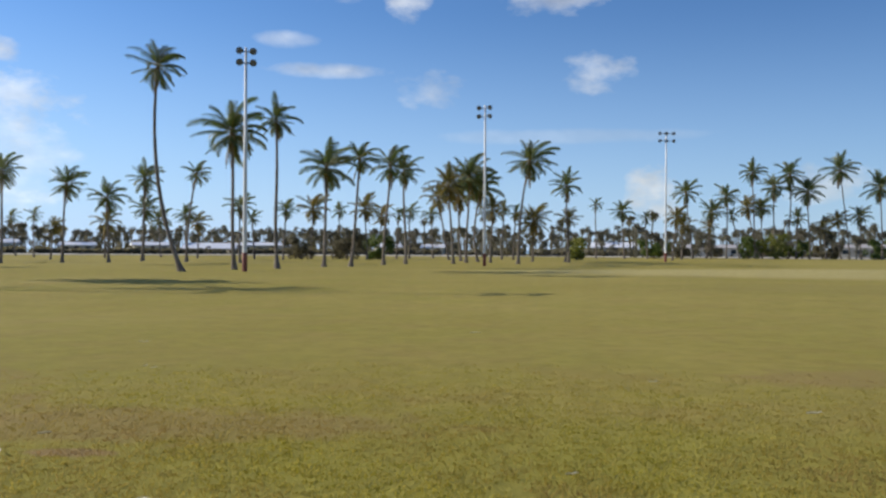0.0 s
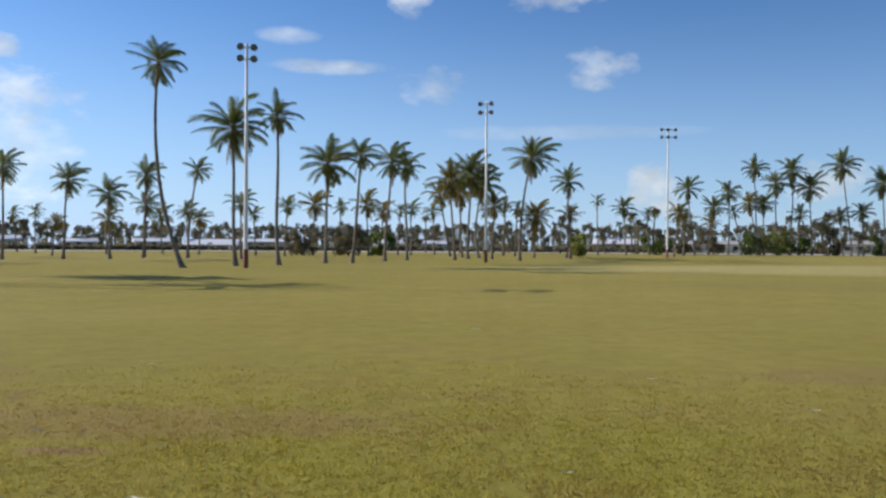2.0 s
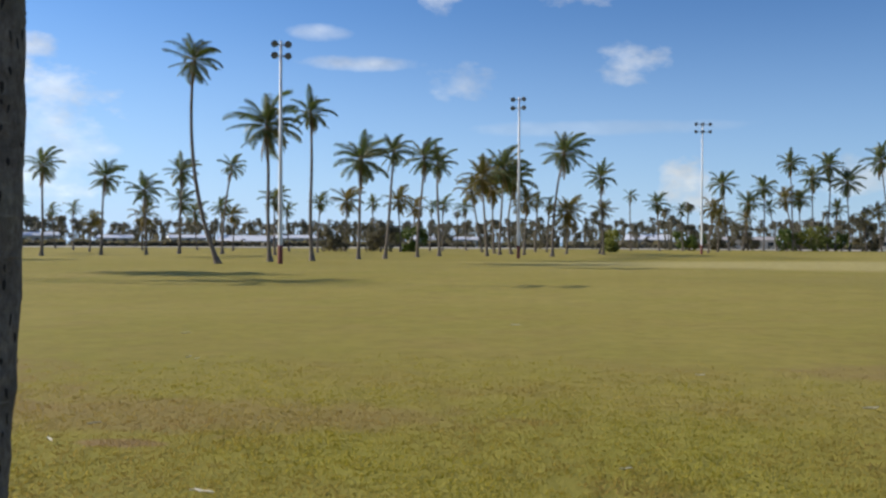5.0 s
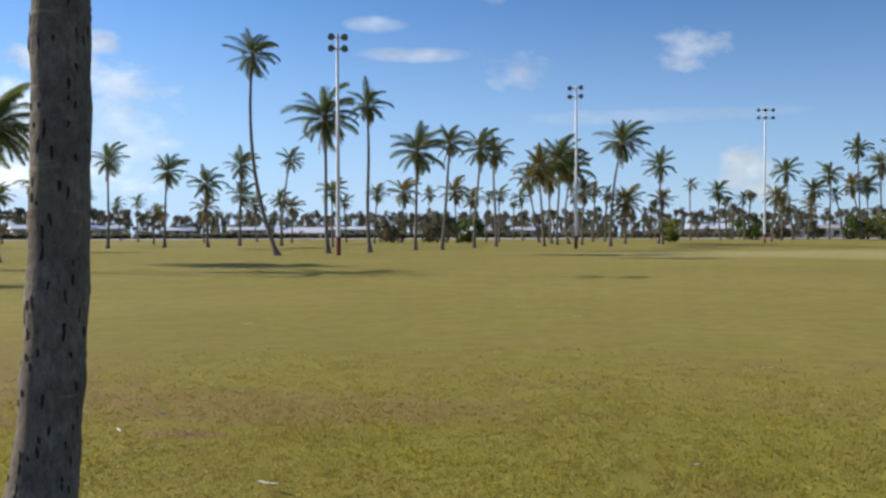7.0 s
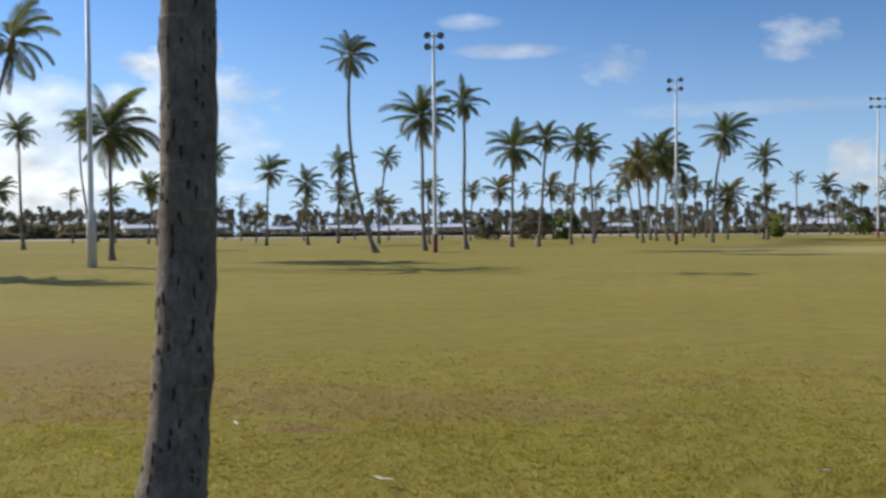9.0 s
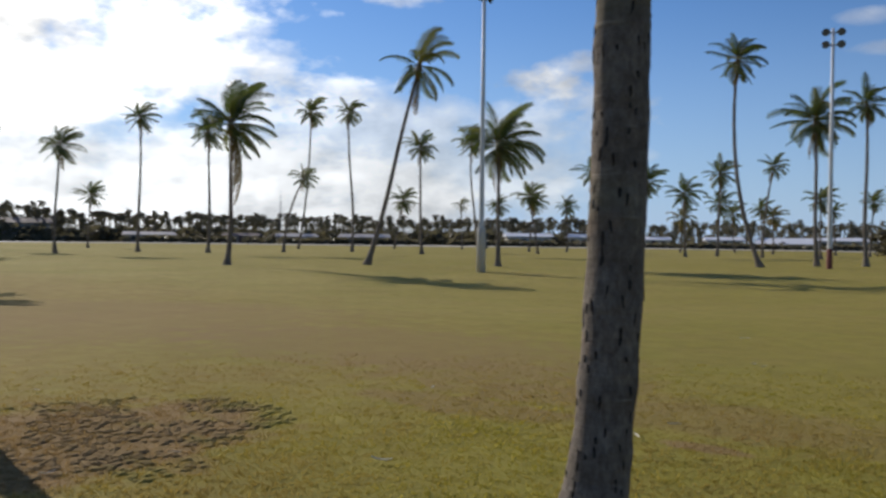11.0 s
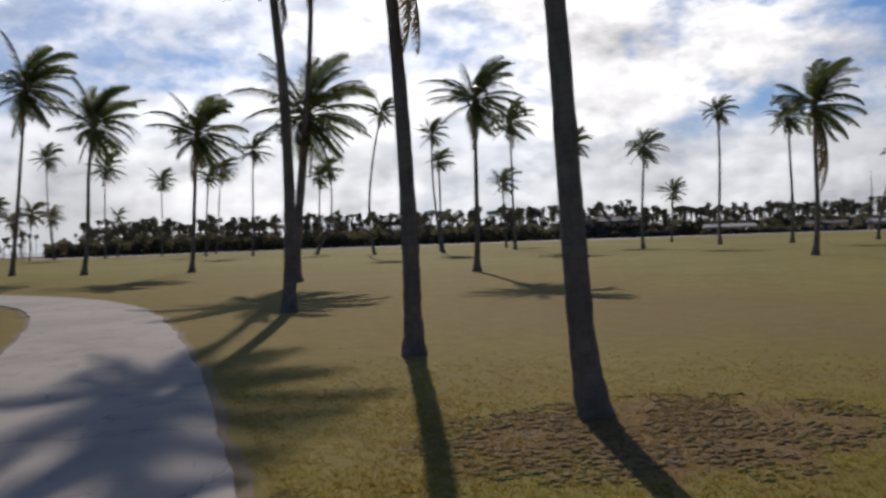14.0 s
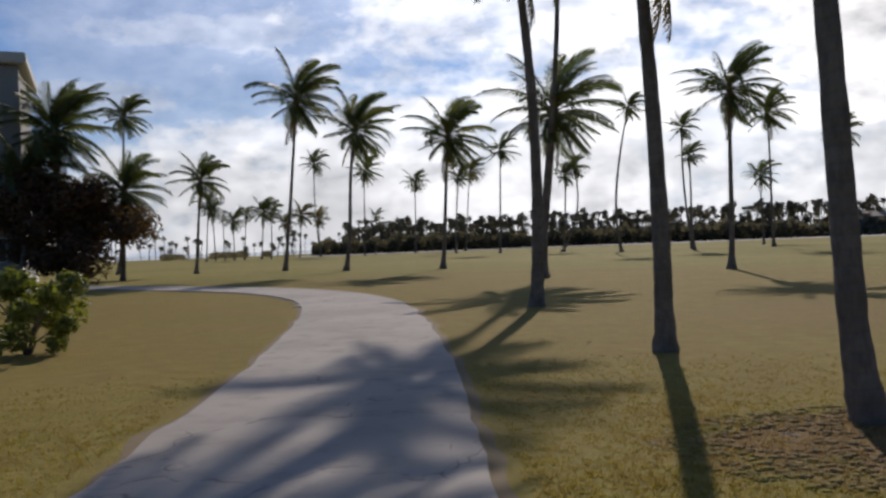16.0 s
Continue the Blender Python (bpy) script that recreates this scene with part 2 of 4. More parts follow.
def trunk_material():
    m = Mat("palm_bark", 0.9, spec=0.15)
    blotch, fine = m.noise(1.6, 4.0, 0.6), m.noise(14.0, 4.0, 0.65, stretch=(1, 1, 0.35))
    c = m.mix(m.ramp(blotch, (0.35, 0.0), (0.7, 1.0)), (0.15, 0.124, 0.1), (0.28, 0.238, 0.195))
    c = m.mix(m.ramp(fine, (0.4, 0.0), (0.8, 0.7)), c, (0.09, 0.073, 0.06))
    w = m.n.new("ShaderNodeTexWave")
    w.bands_direction = "Z"
    w.inputs["Scale"].default_value, w.inputs["Distortion"].default_value, w.inputs["Detail"].default_value = 2.2, 6.0, 3.0
    m.l.new(m.co, w.inputs["Vector"])
    c = m.mix(m.math("MULTIPLY", m.ramp(w.outputs["Fac"], (0.0, 0.3), (0.2, 0.0)), blotch), c, (0.09, 0.075, 0.06))
    m.colour(c)
    return m.bump(m.math("ADD", m.math("MULTIPLY", w.outputs["Fac"], 0.3), fine), 0.9, 0.025).m


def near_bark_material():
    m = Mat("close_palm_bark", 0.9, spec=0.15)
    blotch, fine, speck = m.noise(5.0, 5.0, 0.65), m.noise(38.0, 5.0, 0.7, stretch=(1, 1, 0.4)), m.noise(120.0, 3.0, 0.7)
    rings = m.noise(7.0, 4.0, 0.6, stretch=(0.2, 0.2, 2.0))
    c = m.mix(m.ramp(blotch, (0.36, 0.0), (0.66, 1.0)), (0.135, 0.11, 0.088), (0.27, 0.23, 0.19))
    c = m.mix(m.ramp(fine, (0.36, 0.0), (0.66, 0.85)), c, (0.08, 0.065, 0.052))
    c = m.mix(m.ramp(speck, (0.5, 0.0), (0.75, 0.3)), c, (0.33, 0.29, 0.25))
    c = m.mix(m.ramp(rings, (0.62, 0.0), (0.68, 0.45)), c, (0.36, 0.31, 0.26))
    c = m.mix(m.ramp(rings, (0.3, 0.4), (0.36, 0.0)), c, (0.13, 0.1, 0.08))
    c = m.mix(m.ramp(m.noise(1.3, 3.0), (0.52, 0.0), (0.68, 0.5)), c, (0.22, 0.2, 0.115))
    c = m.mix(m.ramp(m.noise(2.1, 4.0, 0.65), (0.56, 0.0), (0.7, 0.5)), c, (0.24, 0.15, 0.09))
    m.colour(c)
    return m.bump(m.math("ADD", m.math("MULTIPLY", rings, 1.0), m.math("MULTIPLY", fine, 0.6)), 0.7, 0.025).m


def frond_material(name, a, b, c):
    m = Mat(name, 0.46, spec=0.4)
    base = m.ramp(m.rand(), (0.0, a), (0.55, b), (1.0, c))
    base = m.mix(m.math("MULTIPLY", m.noise(3.0, 2.0), 0.5), base, m.mix(1.0, base, (0.5, 0.5, 0.5), "MULTIPLY"))
    m.colour(base)
    return m.thin(0.32, m.mix(1.0, base, (1.35, 1.38, 0.7), "MULTIPLY")).m


def leaf_material(name, a, b, share=0.25, through_leaf=(1.2, 1.4, 0.7)):
    m = Mat(name, 0.5, spec=0.3)
    c = m.ramp(m.island(), (0.0, a), (1.0, b))
    m.colour(c)
    return m.thin(share, m.mix(1.0, c, through_leaf, "MULTIPLY")).m


def worn(name, a, b, scale=1.5, rough=0.7, metal=0.0, bump=0.2):
    m = Mat(name, rough, metal)
    n1, n2 = m.noise(scale, 5.0, 0.6), m.noise(scale * 9, 3.0, 0.6)
    m.colour(m.mix(m.math("ADD", m.math("MULTIPLY", n1, 0.7), m.math("MULTIPLY", n2, 0.3)), a, b))
    return m.bump(n2, bump, 0.01).m


def path_material():
    m = Mat("worn_concrete", 0.9, spec=0.2)
    wide, mid, fine = m.noise(0.35, 4.0, 0.6), m.noise(2.0, 5.0, 0.65), m.noise(60.0, 2.0, 0.6)
    c = m.mix(m.ramp(wide, (0.35, 0.0), (0.65, 1.0)), (0.37, 0.318, 0.268), (0.48, 0.42, 0.355))
    c = m.mix(m.ramp(mid, (0.5, 0.0), (0.75, 0.5)), c, (0.215, 0.182, 0.155))
    v = m.n.new("ShaderNodeTexVoronoi")
    v.feature = "DISTANCE_TO_EDGE"
    v.inputs["Scale"].default_value = 0.55
    warp = m.n.new("ShaderNodeVectorMath")
    warp.operation = "ADD"
    m.l.new(m.co, warp.inputs[0])
    nz = m.n.new("ShaderNodeTexNoise")
    nz.inputs["Scale"].default_value = 1.3
    m.l.new(m.co, nz.inputs["Vector"])
    m.l.new(nz.outputs["Color"], warp.inputs[1])
    m.l.new(warp.outputs[0], v.inputs["Vector"])
    crack = m.math("MULTIPLY", m.ramp(v.outputs["Distance"], (0.0, 1.0), (0.012, 0.0)), m.ramp(mid, (0.45, 0.0), (0.6, 1.0)))
    c = m.mix(m.math("MULTIPLY", crack, 0.7), c, (0.07, 0.06, 0.055))
    c = m.mix(m.ramp(fine, (0.4, 0.0), (0.8, 0.35)), c, (0.42, 0.4, 0.38))
    m.colour(c)
    return m.bump(m.math("SUBTRACT", m.math("MULTIPLY", fine, 0.4), crack), 0.5, 0.01).m


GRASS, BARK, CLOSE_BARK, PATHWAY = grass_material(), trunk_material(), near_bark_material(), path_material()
FROND = frond_material("palm_frond", (0.075, 0.105, 0.042), (0.11, 0.14, 0.056), (0.18, 0.182, 0.08))
FROND_YELLOW = frond_material("yellowing_palm_frond", (0.13, 0.115, 0.035), (0.19, 0.155, 0.05), (0.24, 0.17, 0.06))
FROND_DRY = frond_material("dry_palm_frond", (0.2, 0.14, 0.06), (0.17, 0.115, 0.05), (0.26, 0.18, 0.07))
RACHIS = worn("frond_stalk", (0.2, 0.17, 0.06), (0.13, 0.12, 0.04), 4.0)
NUT = worn("green_coconut", (0.12, 0.12, 0.03), (0.22, 0.15, 0.05), 5.0)
FIBRE = worn("palm_fibre", (0.12, 0.085, 0.05), (0.2, 0.15, 0.09), 6.0)


def blade_material():
    m = Mat("grass_blades", 0.7, spec=0.15)
    c = m.ramp(m.island(), (0.0, (0.24, 0.215, 0.024)), (0.6, (0.33, 0.275, 0.042)), (1.0, (0.42, 0.34, 0.09)))
    c = m.mix(m.ramp(m.noise(0.5, 3.0, 0.6), (0.44, 0.0), (0.66, 0.75)), c, (0.28, 0.185, 0.07))
    c = m.mix(m.ramp(m.noise(1.7, 3.0, 0.6), (0.5, 0.0), (0.75, 0.45)), c, (0.2, 0.2, 0.028))
    c = m.mix(m.math("MULTIPLY", spot_mask(m, -14.0, 1.0, 11.0, 9.0, 1.5), 0.5), c, (0.29, 0.19, 0.06))
    c = brown_patches(m, c, m.noise(9.0, 3.0))
    m.colour(c)
    return m.thin(0.5, m.mix(1.0, c, (1.25, 1.25, 1.1), "MULTIPLY")).m


BLADES = blade_material()
SOIL = worn("bare_soil", (0.18, 0.125, 0.07), (0.28, 0.21, 0.11), 3.0, 0.95)
# near-black colour stands in for the shade inside the climbing cuts
NOTCH_SHADE = worn("notch_shade", (0.02, 0.016, 0.013), (0.045, 0.035, 0.03), 9.0, 1.0)
POLE_WHITE = worn("white_painted_steel", (0.74, 0.75, 0.76), (0.6, 0.6, 0.58), 1.2, 0.5)
POLE_RED = worn("red_painted_steel", (0.22, 0.06, 0.045), (0.15, 0.05, 0.04), 3.0, 0.7)
STEEL = worn("galvanised_steel", (0.35, 0.36, 0.37), (0.24, 0.25, 0.26), 3.0, 0.5, 0.6)
LAMP_DARK = worn("dark_lamp_housing", (0.035, 0.04, 0.045), (0.07, 0.075, 0.08), 5.0, 0.5, 0.3)
LAMP_GLASS = worn("lamp_glass", (0.1, 0.11, 0.12), (0.16, 0.17, 0.18), 5.0, 0.12, 0.0)
CORAL_ROAD = worn("pale_coral_road", (0.5, 0.47, 0.41), (0.38, 0.35, 0.3), 0.3, 0.95)
# distance haze is put into these paler, greyer leaf colours
HAZY_FAR_LEAF = leaf_material("hazy_far_palm_leaf", (0.125, 0.115, 0.075), (0.17, 0.152, 0.1), 0.5, (1.1, 1.08, 0.9))
HAZY_HEDGE_LEAF = leaf_material("hazy_undergrowth_leaf", (0.11, 0.1, 0.066), (0.16, 0.142, 0.09), 0.5, (1.1, 1.08, 0.9))
DARK_LEAF = leaf_material("dark_shrub_leaf", (0.08, 0.05, 0.032), (0.17, 0.09, 0.05), 0.42)
LIME_LEAF = leaf_material("lime_shrub_leaf", (0.13, 0.14, 0.03), (0.27, 0.255, 0.06), 0.35)
GREEN_LEAF = leaf_material("shrub_leaf", (0.06, 0.09, 0.02), (0.13, 0.16, 0.03), 0.25)
WALL_PALE = worn("pale_render", (0.62, 0.6, 0.55), (0.5, 0.47, 0.42), 0.7, 0.9)
WALL_GREY = worn("grey_render", (0.34, 0.33, 0.32), (0.25, 0.24, 0.23), 0.7, 0.9)
ROOF_TIN = worn("weathered_tin_roof", (0.46, 0.44, 0.43), (0.33, 0.3, 0.29), 0.8, 0.65, 0.1)
ROOF_DARK = worn("dark_roof", (0.1, 0.08, 0.08), (0.16, 0.12, 0.11), 0.8, 0.7)
GLASS = worn("window_glass", (0.03, 0.04, 0.05), (0.05, 0.06, 0.07), 2.0, 0.08)
# near-white roof colour for the low houses beyond the road
ROOF_PALE = worn("pale_roof", (0.78, 0.79, 0.82), (0.62, 0.63, 0.66), 0.5, 0.5)
STRAW = worn("dry_leaf_scrap", (0.55, 0.5, 0.38), (0.7, 0.66, 0.55), 9.0, 0.8)


def sea_material():
    m = Mat("lagoon_water", 0.12, spec=0.5)
    m.colour((0.05, 0.13, 0.17))
    return m.bump(m.noise(0.6, 4.0, 0.6), 0.35, 0.3).m


SEA = sea_material()


# ---------------------------------------------------------------- building helpers
def mesh_of(name, verts, faces, *mats, smooth=False, index=None):
    me = bpy.data.meshes.new(name)
    me.from_pydata(verts, [], faces)
    for m in mats:
        me.materials.append(m)
    if index is not None:
        me.polygons.foreach_set("material_index", index)
    if smooth:
        me.polygons.foreach_set("use_smooth", [True] * len(me.polygons))
    me.update()
    return me


def from_bm(name, bm, mat, smooth=False):
    me = bpy.data.meshes.new(name)
    bm.to_mesh(me)
    bm.free()
    me.materials.append(mat)
    if smooth:
        me.polygons.foreach_set("use_smooth", [True] * len(me.polygons))
    return me


def part(name, data, parent, m=None, label=""):
    """A part under its thing."""
    ob = new(name, data)
    ob.parent = parent
    if m is not None:
        ob.matrix_basis = m
    return tagged(ob, label)


def thing(name, m, label, category, group="", kind=""):
    ob = new(name)
    ob.matrix_basis = m
    ob.empty_display_size = 0.2
    return tagged(ob, label, category, group, kind)


def ground_z(x, y):
    """The gentle swell of the field."""
    r = math.hypot(x, y)
    k = min(max((r - 12) / 30, 0), 1) * min(max((260 - r) / 60, 0), 1)
    dip = 0.3 * math.exp(-((x + 18) / 15) ** 2 - ((y - 27) / 12) ** 2)
    return k * 0.16 * noise.noise((x / 26, y / 26, 3.3)) - dip * min(max((r - 12) / 12, 0), 1)


def tube(points, radii, sides=8, cap=True):
    """Verts and faces of a tube along points."""
    verts, faces = [], []
    for i, p in enumerate(points):
        a, b = points[max(i - 1, 0)], points[min(i + 1, len(points) - 1)]
        d = (b - a).normalized()
        u = d.cross(Vector((0, 1, 0)) if abs(d.y) < 0.9 else Vector((1, 0, 0))).normalized()
        v = d.cross(u)
        for k in range(sides):
            an = 2 * math.pi * k / sides
            verts.append(p + (u * math.cos(an) + v * math.sin(an)) * radii[i])
    for i in range(len(points) - 1):
        for k in range(sides):
            a, b = i * sides + k, i * sides + (k + 1) % sides
            faces.append((a, b, b + sides, a + sides))
    if cap:
        faces.append(tuple(range(sides - 1, -1, -1)))
        faces.append(tuple(range(len(verts) - sides, len(verts))))
    return verts, faces


def box_bm(x, y, z, cx=0, cy=0, cz=0, bevel=0.0):
    bm = bmesh.new()
    bmesh.ops.create_cube(bm, size=1)
    bmesh.ops.scale(bm, vec=(x, y, z), verts=bm.verts)
    bmesh.ops.translate(bm, vec=(cx, cy, cz), verts=bm.verts)
    if bevel:
        bmesh.ops.bevel(bm, geom=bm.edges[:], offset=bevel, segments=2, affect="EDGES")
    return bm


# ---------------------------------------------------------------- ground, path, road, water
def build_ground():
    radii = [0.0] + [1.2 * 1.09 ** i for i in range(96)]
    radii = [r for r in radii if r < 4600] + [4700.0]
    n = 120
    verts, faces = [(0, 0, 0)], []
    for r in radii[1:]:
        for k in range(n):
            a = 2 * math.pi * k / n
            x, y = r * math.sin(a), r * math.cos(a)
            verts.append((x, y, ground_z(x, y)))
    for k in range(n):
        faces.append((0, 1 + (k + 1) % n, 1 + k))
    for i in range(len(radii) - 2):
        for k in range(n):
            a, b = 1 + i * n + k, 1 + i * n + (k + 1) % n
            faces.append((a, b, b + n, a + n))
    return tagged(new("ground", mesh_of("ground", verts, faces, GRASS, smooth=True)), "dry yellow-green mown grass field, gently uneven", "ground", kind="structure")


build_ground()


def strip(name, line, width, lift, mat, step=0.5, ragged=0.0, thick=0.03):
    """A band of paving along a line of (x, y), with a worn edge and a real thickness."""
    pts = [Vector((*p, 0)) for p in line]
    dense = []
    for i in range(len(pts) - 1):                      # Catmull-Rom through the points
        p0, p1, p2, p3 = pts[max(i - 1, 0)], pts[i], pts[i + 1], pts[min(i + 2, len(pts) - 1)]
        k = max(2, int((p2 - p1).length / step))
        for j in range(k):
            t = j / k
            dense.append(0.5 * (2 * p1 + (p2 - p0) * t + (2 * p0 - 5 * p1 + 4 * p2 - p3) * t * t + (3 * p1 - p0 - 3 * p2 + p3) * t ** 3))
    dense.append(pts[-1])
    verts, faces, cols = [], [], 7
    for i, p in enumerate(dense):
        d = (dense[min(i + 1, len(dense) - 1)] - dense[max(i - 1, 0)]).normalized()
        side = Vector((-d.y, d.x, 0))
        w0 = width / 2 + ragged * noise.noise((i * 0.31, 5, 0)) + ragged * 0.5 * noise.noise((i * 1.3, 7, 0))
        w1 = width / 2 + ragged * noise.noise((i * 0.29, 9, 0)) + ragged * 0.5 * noise.noise((i * 1.1, 2, 0))
        for c in range(cols):
            s = -1 + 2 * (c - 1) / (cols - 3)
            edge = c in (0, cols - 1)
            s = max(-1, min(1, s))
            q = p + side * (s * (w1 if s > 0 else w0))
            verts.append((q.x, q.y, ground_z(q.x, q.y) + (lift - thick - 0.02 if edge else lift + 0.012 * (1 - s * s))))
    for i in range(len(dense) - 1):
        for c in range(cols - 1):
            a = i * cols + c
            faces.append((a, a + cols, a + cols + 1, a + 1))
    return new(name, mesh_of(name, verts, faces, mat))


PATH_LINE = [(30, 1.5), (14, 0.1), (5, -0.75), (-1, -1.1), (-7, -1.25), (-12, -1.45), (-17, -1.85), (-22, -2.4), (-27, -3.4), (-32, -5.3), (-37, -8.4), (-42, -13.0), (-48, -20.0), (-55, -30), (-66, -48), (-84, -80)]
tagged(strip("soil_verge", PATH_LINE, 2.98, 0.008, SOIL, 0.4, 0.22, 0.02), "bare brown soil along both edges of the concrete path", "verge", kind="structure")
tagged(strip("path", PATH_LINE, 2.75, 0.04, PATHWAY, 0.4, 0.1, 0.04), "worn pale grey concrete path curving through the grass", "path", kind="structure")
ROAD_LINE = [(218 * math.sin(radians(a)), 218 * math.cos(radians(a))) for a in range(-100, 60, 6)]
tagged(strip("road", ROAD_LINE, 30.0, 0.05, CORAL_ROAD, 6.0, 0.3, 0.05), "broad pale coral road along the far edge of the field", "road", kind="structure")


def build_water():
    verts, faces, n = [], [], 90
    for i in range(n + 1):
        a = radians(-150 + 330 * i / n)
        for r in (330, 700, 4650):
            verts.append((r * math.sin(a), r * math.cos(a), 0.06))
    for i in range(n):
        for k in range(2):
            a = i * 3 + k
            faces.append((a, a + 1, a + 4, a + 3))
    tagged(new("water", mesh_of("water", verts, faces, SEA)), "pale blue lagoon water beyond the palms", "water", kind="structure")


build_water()

# ---------------------------------------------------------------- coconut palms
WIND = Vector((0.2, 0.98, 0)).normalized()
WIND_AZ = math.atan2(WIND.y, WIND.x)


def frond_mesh(name, droop, sweep, seed, leaf, hang=0.5, stations=58):
    """A feather palm frond of length 1 along +x: a tapering stalk and two rows of folded, hanging leaflets."""
    rnd = random.Random(seed)
    n = 10
    pts, dirs, p, an, sw = [Vector((0, 0, 0))], [], Vector((0, 0, 0)), 0.0, 0.0
    for i in range(n):
        s = (i + 0.5) / n
        an = -droop * s ** 1.5
        sw = sweep * s ** 1.6
        d = Vector((math.cos(an) * math.cos(sw), math.cos(an) * math.sin(sw), math.sin(an)))
        dirs.append(d)
        p = p + d / n
        pts.append(p.copy())
    verts, faces = tube(pts, [0.017 * (1 - 0.85 * i / n) for i in range(n + 1)], 3, cap=False)
    verts = [tuple(v) for v in verts]
    index = [1] * len(faces)
    for side in (-1, 1):
        for j in range(stations):
            s = 0.13 + 0.87 * (j + 0.5 * (side > 0) + rnd.uniform(-0.2, 0.2)) / stations
            s = min(s, 0.995)
            i = min(int(s * n), n - 1)
            root = pts[i].lerp(pts[i + 1], s * n - i)
            d = dirs[i]
            out = d.cross(Vector((0, 0, 1)))
            out = (out.normalized() if out.length > 1e-3 else Vector((0, -1, 0))) * -side
            ln = 0.262 * math.sin(math.pi * (0.16 + 0.8 * s)) ** 0.7 * rnd.uniform(0.8, 1.12) * (0.75 if rnd.random() < 0.1 else 1)
            fwd = 0.6 + 0.8 * s
            g = hang * rnd.uniform(0.75, 1.3)
            d1 = (out + d * fwd + Vector((0, 0, 0.12 - 0.35 * g))).normalized()
            d2 = (out * 0.75 + d * fwd + Vector((0, 0, -1.35 * g))).normalized()
            wd = d.cross(d1).normalized() * 0.2 + d * 0.9
            w = 0.0135 * rnd.uniform(0.85, 1.25)
            m1, tip = root + d1 * ln * 0.5, root + d1 * ln * 0.5 + d2 * ln * 0.55
            b = len(verts)
            verts += [tuple(root - wd * w * 0.5), tuple(root + wd * w * 0.5), tuple(m1 + wd * w * 0.55), tuple(m1 - wd * w * 0.55), tuple(tip)]
            faces += [(b, b + 1, b + 2, b + 3), (b + 3, b + 2, b + 4)]
            index += [0, 0]
    return mesh_of(name, verts, faces, leaf, RACHIS, index=index)


FRONDS = {}
for _d, droop in enumerate((0.32, 0.72, 1.25)):
    for _s, sweep in enumerate((-1.0, 0.0, 1.0)):
        FRONDS[_d, _s] = [frond_mesh("frond", droop, sweep, 10 * _d + _s + 100 * k, FROND, 0.62 + 0.22 * _d) for k in range(2)]
DRY = [frond_mesh("dry_frond", 0.5 + 0.3 * k, 0.3 * k - 0.3, 900 + k, FROND_DRY, 1.1, 46) for k in range(3)]


def nuts_mesh():
    bm = bmesh.new()
    rnd = random.Random(4)
    for k in range(9):
        a = k * 2.4
        m = pose(0.16 * math.cos(a), 0.16 * math.sin(a), -0.12 - 0.1 * rnd.random()) @ Matrix.Diagonal((1, 1, 1.25, 1))
        bmesh.ops.create_icosphere(bm, subdivisions=1, radius=0.1, matrix=m)
    return from_bm("coconuts", bm, NUT, True)


def heart_mesh():
    pts = [Vector((0, 0, z)) for z in (-0.45, -0.2, 0.1, 0.4, 0.75)]
    v, f = tube(pts, [0.12, 0.17, 0.19, 0.13, 0.03], 7)
    return mesh_of("crownshaft", v, f, FIBRE, smooth=True)


NUTS, HEART = nuts_mesh(), heart_mesh()
made = [0]


def palm_label(h, lean, bend, n, yellow):
    size = "towering" if h > 12.5 else "tall" if h > 8.5 else "short"
    shape = "strongly leaning" if lean > 0.22 else "curved" if bend > 0.6 else "gently leaning" if lean > 0.07 else "straight"
    return f"{size} coconut palm, {shape} grey trunk, {'dense' if n > 23 else 'sparse' if n < 17 else 'windblown'} {'yellowing' if yellow else 'green'} fronds"


